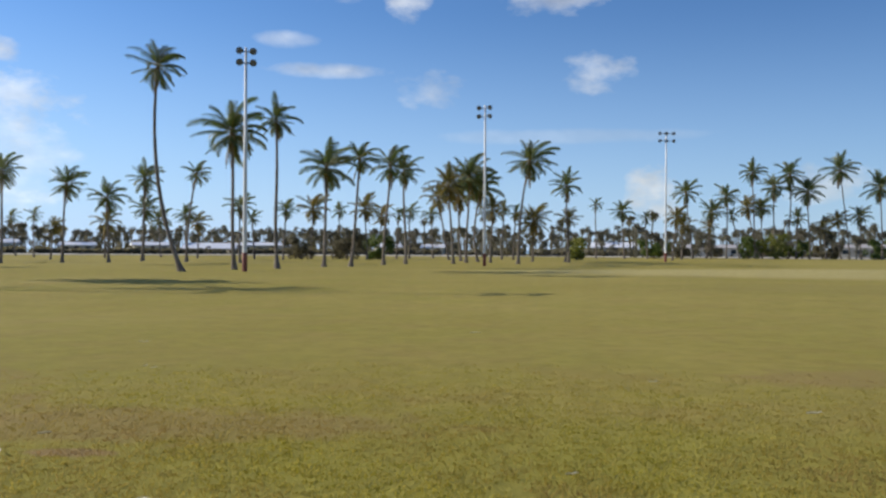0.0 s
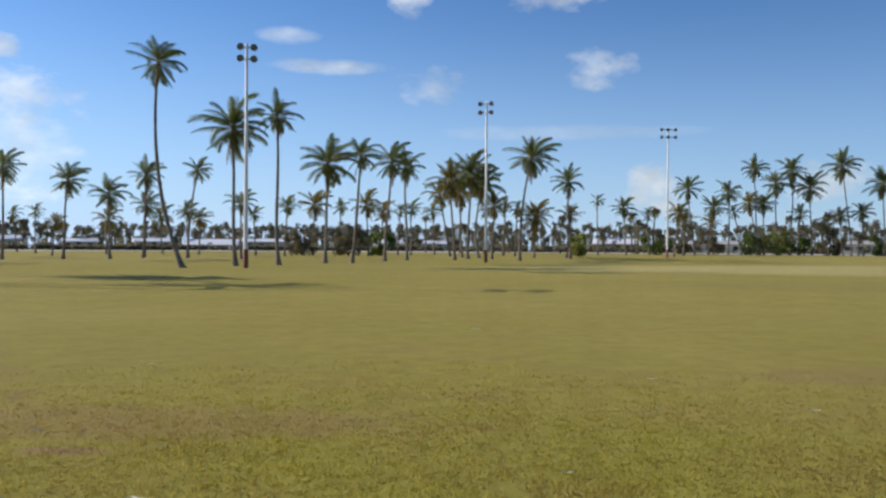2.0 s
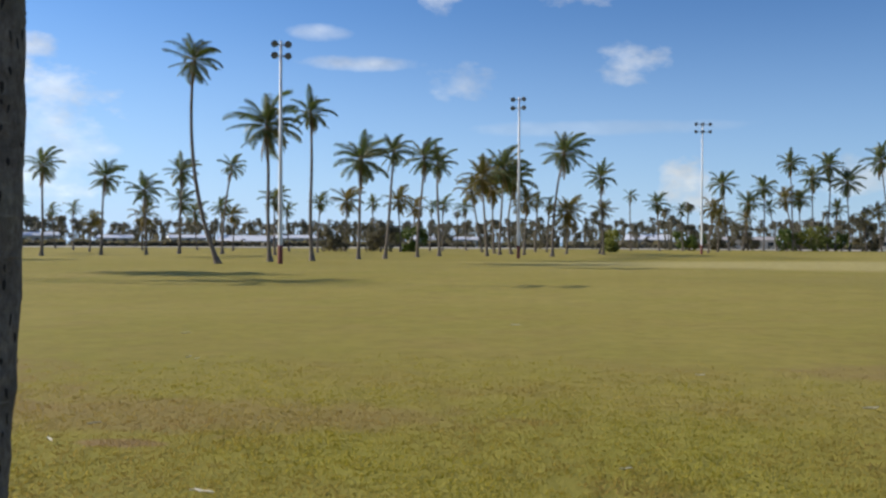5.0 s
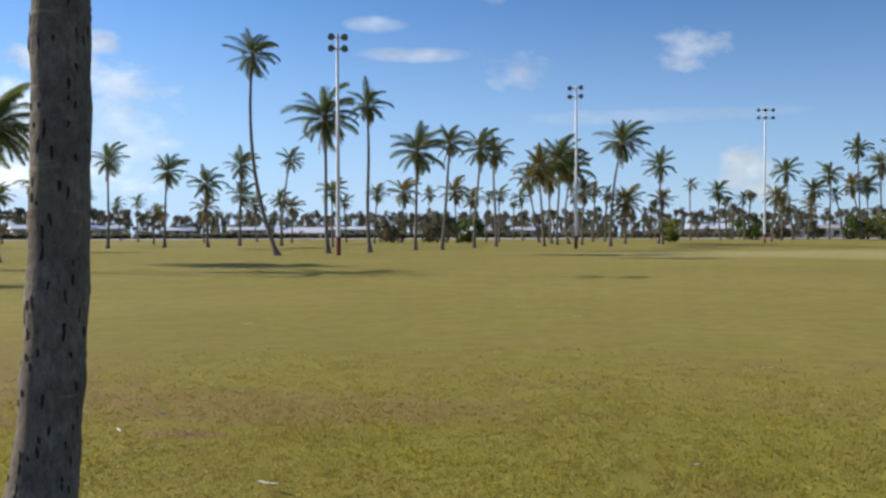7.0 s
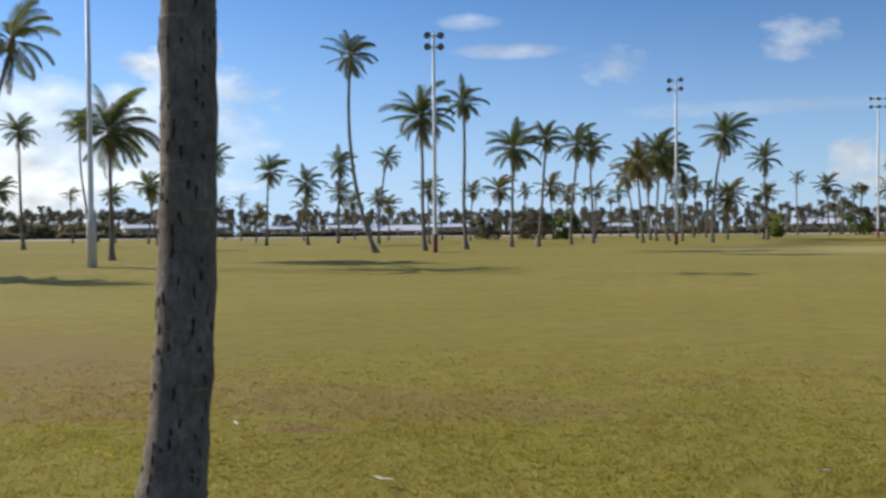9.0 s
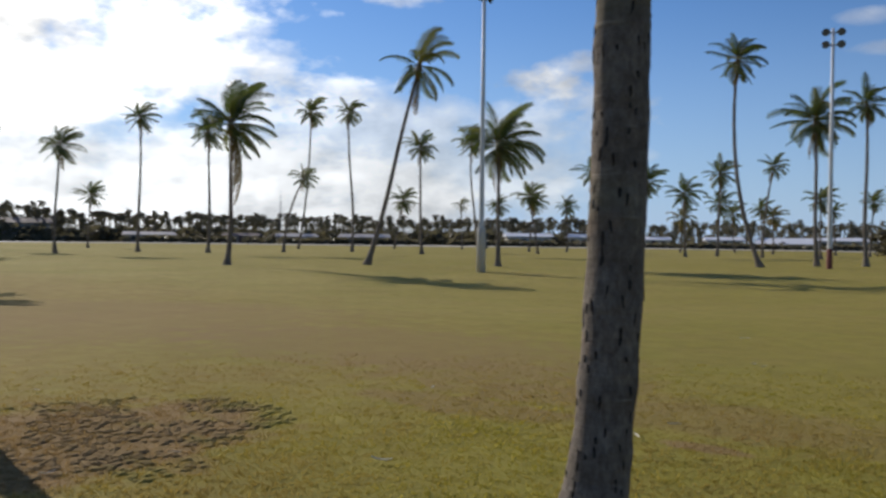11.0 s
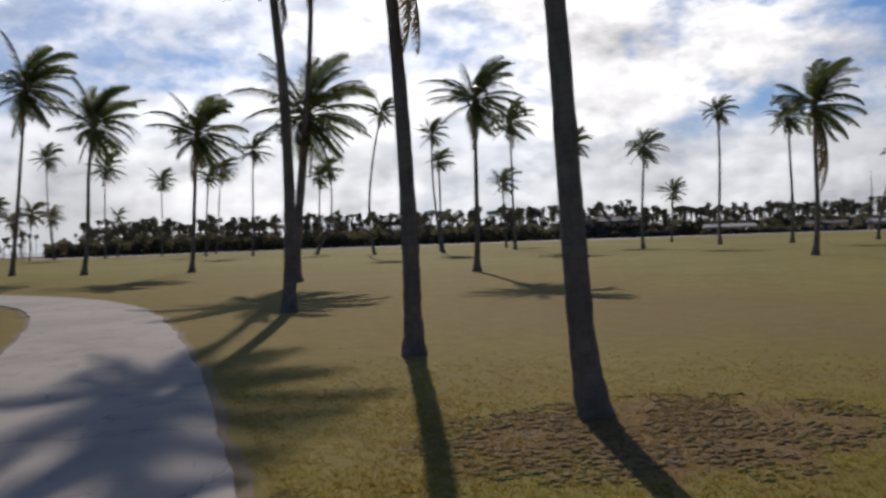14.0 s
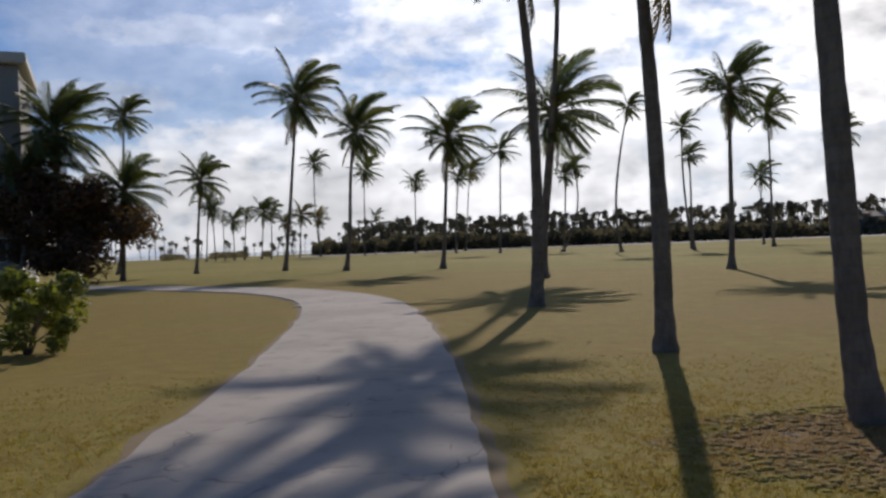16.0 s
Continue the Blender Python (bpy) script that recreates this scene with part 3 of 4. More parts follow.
def palm(x, y, h, r, ox=0.0, oy=0.0, bx=0.0, by=0.0, n=22, thick=0.0, dry=2, sides=8, rings=14, wind=1.0, nuts=True, dry_az=None, dry_len=1.0, fx=0.0, fy=0.0, yellow=False, spread=138, dry_pitch=0):
    """A coconut palm at (x, y): crown h metres up, frond reach r, crown offset (ox, oy), sideways bow (bx, by), n fronds."""
    made[0] += 1
    wind = wind * 1.15
    rnd = random.Random(made[0] * 7 + 1)
    z0 = ground_z(x, y)
    top = thing("coconut_palm", pose(x, y, z0), palm_label(h, math.hypot(ox, oy) / h, math.hypot(bx, by), n, yellow), "palm tree", "coconut palms on the field")
    base = thick or min(0.16, 0.085 + 0.005 * h + 0.008 * r)
    pts, radii = [], []
    wob = random.Random(made[0] * 13 + 5)
    side_az, bow, snake = wob.uniform(0, 6.283), (0 if thick else 0.014 * h * wob.uniform(-1, 1.4)), (0 if thick else 0.012 * h * wob.uniform(0.3, 1))
    wx, wy = math.cos(side_az), math.sin(side_az)
    for i in range(rings + 1):
        s = (i / rings) ** 1.5
        zz = -0.12 + (h + 0.12) * s
        foot = math.exp(-max(zz, 0) / 0.63)
        wave = 4 * bow * s * (1 - s) + snake * math.sin(2 * math.pi * s) * (1 - 0.3 * s)
        pts.append(Vector((ox * s + 4 * bx * s * (1 - s) + fx * foot + wx * wave, oy * s + 4 * by * s * (1 - s) + fy * foot + wy * wave, zz)))
        flare = 0.5 * math.exp(-max(zz, 0) / 0.22) if thick else 0.95 * math.exp(-max(zz, 0) / 0.34)
        radii.append(base * (1 - 0.42 * s + flare) * (1 + 0.035 * math.sin(i * 2.1 + made[0])))
    v, f = tube(pts, radii, sides)
    if thick:
        for i, q in enumerate(v):
            c0 = pts[i // sides]
            q += (q - c0) * (0.09 * noise.noise((q.x * 9, q.y * 9, q.z * 5 + made[0])) + 0.05 * noise.noise((q.x * 3, q.y * 3, q.z * 11)))
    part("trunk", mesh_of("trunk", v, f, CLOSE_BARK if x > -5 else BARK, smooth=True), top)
    tip = pts[-1]
    tilt = (pts[-1] - pts[-2]).normalized()
    crown = Matrix.Translation(tip) @ Vector((0, 0, 1)).rotation_difference(tilt.lerp(Vector((0, 0, 1)), 0.4)).to_matrix().to_4x4()
    k = r / 2.4
    part("crownshaft", HEART, top, crown @ Matrix.Diagonal((k, k, k, 1)))
    if nuts and r > 1.5:
        part("coconut_bunch", NUTS, top, crown @ Matrix.Diagonal((k, k, k, 1)))
    n = int(n * 1.4)
    for i in range(n):
        s = (i + 0.5) / n
        az = i * 2.39996 + rnd.uniform(-0.3, 0.3)
        el = 84 - spread * s + rnd.uniform(-9, 9)
        off = math.sin(WIND_AZ - az)
        az += min(wind, 1.5) * (0.75 if el > 40 else 0.2) * off * (0.4 + rnd.random() * 0.6)
        along = math.cos(WIND_AZ - az)
        el += wind * (8 * -along if el < 40 else 4 * along)
        size = 1.14 * r * rnd.uniform(0.82, 1.1) * (0.82 + 0.3 * math.sin(math.pi * min(1, s + 0.25)))
        d = (2 if along > 0.4 else 1) if el > 50 else 1 + (rnd.random() < 0.7) if el > 5 else 0 if el < -30 else 1
        if along < -0.2 and el < 30 and rnd.random() < 0.5:
            d = max(0, d - 1)
        sw = 1 if abs(off) < 0.3 else 2 if off > 0 else 0
        me = FRONDS[d, sw][rnd.randrange(2)]
        m = crown @ Matrix.Translation((0, 0, 0.1 * k + 0.25 * k * (1 - s))) @ pose(0, 0, 0, 0, 0, math.degrees(az)) @ pose(0, 0, 0, 0, -el, 0) @ pose(0, 0, 0, rnd.uniform(-15, 15), 0, 0) @ Matrix.Diagonal((size, size, size, 1))
        leaf = part("frond", me, top, m)
        if yellow:
            leaf.material_slots[0].link = "OBJECT"
            leaf.material_slots[0].material = FROND_YELLOW
    for i in range(dry):
        az = radians(dry_az) if dry_az is not None else rnd.uniform(0, 6.28)
        size = dry_len * r * rnd.uniform(0.7, 0.95)
        m = crown @ Matrix.Translation((0, 0, -0.15)) @ pose(0, 0, 0, 0, 0, math.degrees(az)) @ pose(0, 0, 0, 0, dry_pitch or rnd.uniform(55, 80), 0) @ Matrix.Diagonal((size, size, size, 1))
        part("dry_frond", DRY[i % 3], top, m, "withered brown frond hanging down")
    return top


palm(-44.6, 81.2, 8.4, 1.97, 0.10, 0.06, 0.00, 0.00, 22)
palm(-41.4, 86.9, 7.7, 2.05, 0.35, 0.16, 0.00, 0.00, 22)
palm(-37.9, 90.0, 6.5, 2.08, -0.19, -0.08, 0.00, 0.00, 22)
palm(-38.7, 101.1, 9.4, 2.16, 0.25, 0.10, 0.00, 0.00, 22)
palm(-42.0, 110.2, 6.3, 2.13, 0.14, 0.05, 0.00, 0.00, 22)
palm(-51.1, 142.0, 6.0, 2.24, -0.40, -0.15, 0.00, 0.00, 22)
palm(-19.5, 58.1, 13.4, 1.95, -1.55, -0.5, -0.7, -0.22, 20)
palm(-32.1, 97.0, 9.7, 1.71, 1.00, 0.33, -0.23, -0.07, 22)
palm(-34.7, 105.3, 5.4, 1.57, -0.24, -0.08, 0.00, 0.00, 22)
palm(-17.6, 64.1, 9.8, 2.74, -0.22, -0.06, 0.00, 0.00, 26)
palm(-15.2, 67.6, 11.3, 1.79, -0.15, -0.03, 0.01, 0.00, 22)
palm(-25.0, 93.2, 5.7, 1.68, -0.10, -0.03, 0.00, 0.00, 22)
palm(-31.9, 126.8, 5.8, 1.43, -0.30, -0.08, 0.00, 0.00, 22)
palm(-26.3, 120.4, 6.7, 1.67, 0.31, 0.07, 0.00, 0.00, 22)
palm(-68.8, 135.0, 6.4, 1.46, 0.01, 0.01, 0.00, 0.00, 14)
palm(-56.7, 115.7, 4.2, 1.66, 0.38, 0.19, 0.00, 0.00, 18, yellow=True)
palm(-54.3, 127.5, 5.0, 2.32, 0.15, 0.07, 0.00, 0.00, 18, yellow=True)
palm(-40.4, 127.1, 5.0, 2.06, 0.01, 0.00, 0.00, 0.00, 18, yellow=True)
palm(-80.7, 151.9, 6.7, 1.55, -0.62, -0.33, 0.00, 0.00, 14)
palm(-13.0, 75.9, 8.3, 2.58, 0.20, 0.03, 0.00, 0.00, 26)
palm(-11.0, 78.3, 9.4, 1.88, 0.76, 0.10, 0.03, 0.00, 22)
palm(-9.2, 89.6, 9.9, 2.32, 0.64, 0.06, 0.00, 0.00, 22)
palm(-7.5, 96.6, 10.0, 2.12, -0.24, -0.02, 0.00, 0.00, 22)
palm(-24.8, 133.3, 7.4, 2.62, 0.26, 0.05, 0.00, 0.00, 24, yellow=True)
palm(-22.8, 149.2, 7.9, 1.85, -0.18, -0.03, 0.00, 0.00, 16)
palm(-16.2, 133.0, 7.4, 2.50, -0.33, -0.04, 0.00, 0.00, 22, yellow=True)
palm(-15.3, 140.4, 6.8, 2.18, 0.55, 0.06, 0.00, 0.00, 22, yellow=True)
palm(-13.1, 148.7, 7.4, 1.63, 0.39, 0.03, 0.00, 0.00, 14)
palm(-10.9, 148.6, 7.6, 1.92, 0.10, 0.01, 0.00, 0.00, 16)
palm(-7.3, 157.9, 7.6, 2.04, -0.40, -0.02, 0.00, 0.00, 16)
palm(-2.3, 100.4, 8.7, 2.72, -0.57, -0.01, 0.00, 0.00, 24, yellow=True)
palm(-0.9, 109.1, 10.3, 3.23, 0.36, 0.00, 0.00, 0.00, 26)
palm(-1.7, 119.7, 8.6, 2.93, -0.46, -0.01, 0.00, 0.00, 22, yellow=True)
palm(0.6, 114.1, 9.2, 3.09, 0.30, -0.00, -0.58, 0.00, 24)
palm(-3.7, 132.5, 9.0, 2.56, -1.61, -0.06, 0.00, 0.00, 22, yellow=True)
palm(2.1, 109.1, 6.3, 2.11, 0.21, -0.00, 0.00, 0.00, 22, yellow=True)
palm(5.1, 100.2, 11.4, 2.84, 1.22, -0.07, -0.36, 0.02, 22)
palm(8.0, 119.4, 5.2, 2.62, 0.08, -0.01, 0.00, 0.00, 28, yellow=True)
palm(12.3, 113.8, 9.6, 2.21, -0.36, 0.04, 0.00, 0.00, 22)
palm(12.4, 119.2, 5.6, 1.85, 0.38, -0.04, 0.00, 0.00, 22, yellow=True)
palm(6.3, 139.5, 7.3, 1.44, 0.36, -0.02, 0.00, 0.00, 14)
palm(4.5, 139.6, 7.9, 1.80, 0.27, -0.01, 0.00, 0.00, 14)
palm(23.2, 166.8, 10.0, 1.63, -0.10, 0.01, 0.00, 0.00, 14)
palm(28.5, 166.5, 8.5, 2.50, -0.51, 0.09, 0.00, 0.00, 22)
palm(32.7, 166.2, 7.4, 1.75, -0.30, 0.06, 0.00, 0.00, 14)
palm(32.9, 146.6, 6.9, 2.32, 0.70, -0.16, 0.00, 0.00, 22, yellow=True)
palm(36.5, 155.6, 5.9, 2.06, 0.37, -0.09, 0.00, 0.00, 22, yellow=True)
palm(41.0, 165.7, 12.1, 2.97, -1.19, 0.29, 0.00, 0.00, 22)
palm(46.5, 177.3, 9.1, 2.83, 1.04, -0.28, 0.00, 0.00, 22)
palm(47.6, 177.2, 6.1, 2.13, -0.42, 0.11, 0.00, 0.00, 22, yellow=True)
palm(50.5, 177.0, 12.1, 2.85, -0.11, 0.03, 0.00, 0.00, 22)
palm(53.1, 176.9, 8.4, 1.90, -1.44, 0.42, 0.00, 0.00, 14)
palm(56.1, 176.7, 16.8, 2.87, -0.61, 0.19, 0.00, 0.00, 22)
palm(58.1, 181.0, 10.2, 2.94, -2.08, 0.65, 0.00, 0.00, 22, yellow=True)
palm(61.0, 180.0, 14.2, 3.31, -0.21, 0.07, 0.00, 0.00, 22)
palm(58.8, 180.8, 10.0, 2.94, -0.21, 0.07, 0.00, 0.00, 22)
palm(63.5, 179.2, 16.6, 3.31, 0.19, -0.07, 0.00, 0.00, 22)
palm(67.2, 177.8, 13.1, 3.67, -0.40, 0.15, 0.00, 0.00, 22)
palm(73.9, 175.1, 17.2, 3.67, -1.60, 0.67, 0.00, 0.00, 22)
palm(72.6, 175.7, 7.5, 2.45, -0.66, 0.27, 0.00, 0.00, 22, yellow=True)
palm(75.8, 174.3, 8.2, 2.45, -0.19, 0.08, 0.00, 0.00, 22)
palm(79.1, 172.8, 13.6, 3.67, -0.28, 0.13, 0.00, 0.00, 22)
palm(70.1, 176.7, 6.1, 2.20, -0.58, 0.23, 0.00, 0.00, 14, yellow=True)
palm(64.8, 178.7, 8.0, 2.45, 0.29, -0.11, 0.00, 0.00, 16)
palm(-95.7, 41.9, 11.7, 2.14, 0.22, 0.49, 0.00, 0.00, 22)
palm(-75.5, 40.2, 9.3, 2.03, 0.14, 0.27, 0.00, 0.00, 22)
palm(-110.4, 63.4, 6.7, 2.04, 0.15, 0.26, 0.00, 0.00, 22)
palm(-79.0, 50.7, 13.3, 1.92, 0.06, 0.09, 0.14, 0.22, 22)
palm(-72.1, 54.0, 11.7, 2.31, -0.03, -0.04, 0.05, 0.06, 22)
palm(-42.0, 32.7, 8.0, 2.72, 0.11, 0.14, 0.00, 0.00, 20, dry=3, dry_az=55, dry_len=1.75, wind=1.15, spread=120)
palm(-70.2, 62.1, 7.6, 1.56, 1.32, 1.45, -0.30, -0.32, 22)
palm(-94.6, 86.6, 19.2, 2.55, 1.12, 1.21, 0.30, 0.32, 22)
palm(-70.9, 73.1, 15.7, 1.83, -0.40, -0.39, 0.23, 0.22, 22)
palm(-37.9, 40.2, 12.1, 2.75, 2.32, 2.04, 0.10, 0.12, 12)
palm(-58.6, 70.8, 10.9, 1.94, -0.19, -0.16, 0.00, 0.00, 22)
palm(-93.3, 106.0, 7.5, 2.45, 1.03, 0.89, 0.00, 0.00, 22)
palm(-32.0, 46.0, 7.4, 2.79, -0.02, -0.01, 0.00, 0.00, 28)
palm(-69.9, 96.6, 14.4, 2.60, -0.88, -0.64, -0.18, -0.13, 22)
palm(-92.3, 122.9, 7.5, 1.58, -0.23, -0.17, 0.00, 0.00, 14)
palm(-56.2, 89.7, 6.6, 2.04, -0.87, -0.55, 0.00, 0.00, 22)
palm(-68.0, 106.2, 6.8, 1.94, 0.60, 0.38, 0.00, 0.00, 22)
palm(-66.4, 114.2, 6.4, 1.87, -0.07, -0.04, 0.00, 0.00, 22)
palm(-86.0, 125.2, 7.2, 2.15, -0.39, -0.27, 0.00, 0.00, 22)
palm(-70.8, -20.6, 7.2, 2.35, -0.16, 0.56, 0.00, 0.00, 22)
palm(-69.4, -13.2, 13.0, 3.51, -0.25, 1.35, -0.01, 0.01, 26)
palm(-64.5, -7.8, 9.9, 2.90, -0.11, 0.97, 0.00, -0.06, 26)
palm(-61.4, -0.7, 8.8, 3.05, -0.00, 0.67, 0.00, 0.00, 26)
palm(-188.6, -28.1, 19.6, 3.43, 0.13, -0.84, 0.06, -0.37, 22)
palm(-175.1, -17.4, 16.5, 3.50, -0.06, 0.59, 0.00, 0.00, 22)
palm(-190.6, -7.9, 15.0, 3.06, -0.02, 0.42, 0.00, 0.00, 22)
palm(-152.8, 0.7, 12.9, 2.74, 0.01, 0.76, 0.00, 0.00, 22)
palm(-190.7, 2.9, 17.1, 3.43, 0.03, 1.69, 0.00, 0.00, 22, yellow=True)
palm(-133.6, 7.3, 15.3, 2.83, 0.03, 0.53, 0.00, 0.00, 22)
palm(-40.3, 4.1, 7.1, 2.87, 0.08, 0.66, -0.01, -0.12, 24)
palm(-39.1, 3.9, 13.9, 2.24, 0.13, 1.13, -0.00, 0.03, 22)
palm(-99.1, 19.0, 15.9, 1.94, 0.24, 1.20, -0.14, -0.73, 22)
palm(-100.2, 27.2, 13.6, 1.99, -0.19, -0.72, -0.07, -0.27, 22)
palm(-88.9, 24.3, 9.3, 1.59, -0.06, -0.20, 0.00, 0.00, 22)
palm(-42.1, 13.1, 8.2, 2.24, 0.06, 0.18, 0.00, 0.00, 26)
palm(-116.4, 41.0, 8.8, 2.37, -0.05, -0.14, 0.00, 0.00, 22)
palm(-92.0, 33.4, 13.6, 2.88, -0.08, -0.23, 0.00, 0.00, 22)
palm(-124.2, 15.7, 10.6, 2.25, 0.07, 0.54, 0.01, 0.11, 22)
palm(-124.8, 15.5, 11.6, 2.09, 0.28, 2.08, 0.17, 1.28, 22)
palm(-183.7, -51.4, 11.6, 3.31, -0.19, 0.69, 0.00, 0.00, 18)
palm(-184.1, -49.6, 10.1, 2.94, 0.09, -0.32, 0.00, 0.00, 16)
palm(-185.1, -45.9, 8.0, 2.94, -0.03, 0.11, 0.00, 0.00, 22)
palm(-185.6, -43.9, 9.3, 2.20, -0.15, 0.65, 0.00, 0.00, 16)
palm(-186.4, -40.4, 9.6, 3.67, -0.15, 0.67, 0.00, 0.00, 22)
palm(-186.8, -38.5, 9.9, 2.45, -0.12, 0.58, 0.00, 0.00, 14)
palm(-187.9, -32.6, 8.9, 3.18, -0.12, 0.68, 0.00, 0.00, 22, yellow=True)
palm(-187.5, -35.1, 7.3, 2.69, 0.04, -0.22, 0.00, 0.00, 22, yellow=True)
palm(-188.6, -28.3, 7.9, 2.69, 0.01, -0.10, 0.00, 0.00, 22, yellow=True)
palm(-190.0, -16.5, 8.1, 2.20, -0.03, 0.33, 0.00, 0.00, 14)
palm(-184.7, -47.7, 8.9, 1.59, 0.07, -0.26, 0.00, 0.00, 12)
palm(-82.5, -31.4, 14.6, 2.60, -0.38, 1.01, 0.00, 0.00, 22)
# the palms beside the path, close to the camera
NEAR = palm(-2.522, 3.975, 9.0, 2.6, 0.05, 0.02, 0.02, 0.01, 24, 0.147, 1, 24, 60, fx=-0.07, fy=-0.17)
palm(-7.93, 3.22, 7.55, 2.5, -0.1, -0.42, 0.03, 0.1, 24, 0.125, 2, 16, 40, dry_az=100, fx=0.06, fy=0.12)
palm(-12.75, 2.84, 6.4, 2.4, 0.0, -0.25, 0.0, 0.08, 22, 0.135, 2, 16, 40, dry_az=75, dry_len=0.95, spread=92, dry_pitch=68)
palm(-21.9, 1.95, 8.4, 2.4, 0.1, -0.2, 0.0, 0.2, 22, 0.16, 2, 14, 30, spread=108, dry_pitch=66, dry_az=80, dry_len=0.8)


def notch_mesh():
    """A climbing cut, higher than wide, half in the bark, its shade put into the colour."""
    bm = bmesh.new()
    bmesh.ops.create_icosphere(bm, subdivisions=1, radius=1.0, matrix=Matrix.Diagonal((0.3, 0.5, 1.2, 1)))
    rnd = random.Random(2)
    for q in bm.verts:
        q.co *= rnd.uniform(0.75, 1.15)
    return from_bm("notch_lump", bm, NOTCH_SHADE)


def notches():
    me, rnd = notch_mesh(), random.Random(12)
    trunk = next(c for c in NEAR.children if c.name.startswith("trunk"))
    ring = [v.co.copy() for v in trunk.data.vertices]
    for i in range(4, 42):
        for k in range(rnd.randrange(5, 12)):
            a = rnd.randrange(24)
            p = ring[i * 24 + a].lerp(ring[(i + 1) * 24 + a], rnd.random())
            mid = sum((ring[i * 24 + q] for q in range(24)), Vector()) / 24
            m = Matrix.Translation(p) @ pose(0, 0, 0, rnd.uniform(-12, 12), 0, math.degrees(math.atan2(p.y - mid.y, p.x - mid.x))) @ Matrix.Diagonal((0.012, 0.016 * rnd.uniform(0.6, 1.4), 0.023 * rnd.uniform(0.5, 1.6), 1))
            part("notch_lump", me, NEAR, m)


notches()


# ---------------------------------------------------------------- floodlight poles
def lamp_meshes():
    v, f = tube([Vector((0, y, 0)) for y in (0.0, 0.14, 0.3, 0.34)], [0.09, 0.13, 0.24, 0.25], 12)
    housing = mesh_of("housing", v, f, LAMP_DARK, smooth=True)
    v, f = tube([Vector((0, 0.345, 0)), Vector((0, 0.365, 0))], [0.225, 0.2], 12)
    return housing, mesh_of("lens", v, f, LAMP_GLASS)


HOUSING, LENS = lamp_meshes()


def pole(x, y, h, gap, half, lamps, turn, red=1.25, sleeve=0.0, label=""):
    """A floodlight pole: tapered shaft, two cross-arms near its top, lamps on each, a painted foot."""
    top = thing("floodlight_pole", pose(x, y, ground_z(x, y), 0, 0, turn), label, "floodlight pole", "floodlight poles on the field")
    v, f = tube([Vector((0, 0, z)) for z in (-0.3, red, h * 0.5, h + 0.25)], [0.16, 0.155, 0.125, 0.09], 12)
    part("shaft", mesh_of("shaft", v, f, POLE_WHITE, smooth=True), top)
    if red and not sleeve:
        v, f = tube([Vector((0, 0, z)) for z in (-0.2, 0.1, red, red + 0.03)], [0.19, 0.178, 0.172, 0.15], 12)
        part("painted_foot", mesh_of("painted_foot", v, f, POLE_RED, smooth=True), top, label="red painted foot")
    if sleeve:
        v, f = tube([Vector((0, 0, z)) for z in (-0.2, sleeve * 0.9, sleeve, sleeve + 0.06)], [0.25, 0.235, 0.225, 0.12], 14)
        part("sleeve", mesh_of("sleeve", v, f, WALL_PALE, smooth=True), top, label="grey concrete sleeve")
        for z in (1.45, 1.95):
            part("switch_box", from_bm("switch_box", box_bm(0.2, 0.22, 0.34, 0.33, 0, z, 0.015), LAMP_DARK), top)
    for z in (h - gap, h):
        part("crossarm", from_bm("crossarm", box_bm(half * 2, 0.09, 0.09, 0, 0, z, 0.01), STEEL), top)
        for k in range(lamps):
            at = -half + 2 * half * k / (lamps - 1)
            m = pose(at, 0.04, z + 0.1, -24, 0, 12 * (1 if at > 0 else -1))
            lamp = part("floodlight", HOUSING, top, m)
            part("lens", LENS, lamp)
    return top


pole(-15.53, 59.1, 14.95, 0.78, 0.52, 2, 200, label="tall white floodlight pole with four lamps and red foot")
pole(1.1, 87.7, 15.8, 0.85, 0.62, 2, 165, label="tall white floodlight pole with four lamps and red foot")
pole(27.05, 124.6, 18.1, 1.05, 1.05, 3, 185, label="tall white floodlight pole with six lamps and red foot")
pole(-28.05, 38.64, 15.7, 0.83, 0.75, 3, 80, 1.2, 2.35, label="tall pale floodlight pole with a grey concrete sleeve")


# ---------------------------------------------------------------- shrubs and broadleaf trees
def leaf_cloud(centres, count, size, rnd, flat=0.6):
    """Verts and faces of many small bent leaves gathered about clump centres (x, y, z, radius)."""
    verts, faces = [], []
    for k in range(count):
        cx, cy, cz, cr = centres[rnd.randrange(len(centres))]
        d = Vector((rnd.gauss(0, 1), rnd.gauss(0, 1), rnd.gauss(0, 1))).normalized()
        p = Vector((cx, cy, cz)) + d * cr * rnd.uniform(0.55, 1.05)
        u = Vector((rnd.gauss(0, 1), rnd.gauss(0, 1), rnd.gauss(0, 0.6)))
        u = (u - d * u.dot(d) * flat).normalized()
        w = u.cross(d).normalized()
        s = size * rnd.uniform(0.7, 1.4)
        b = len(verts)
        verts += [tuple(p - u * s), tuple(p + w * s * 0.42), tuple(p + u * s - d * s * 0.25), tuple(p - w * s * 0.42)]
        faces.append((b, b + 1, b + 2, b + 3))
    return verts, faces


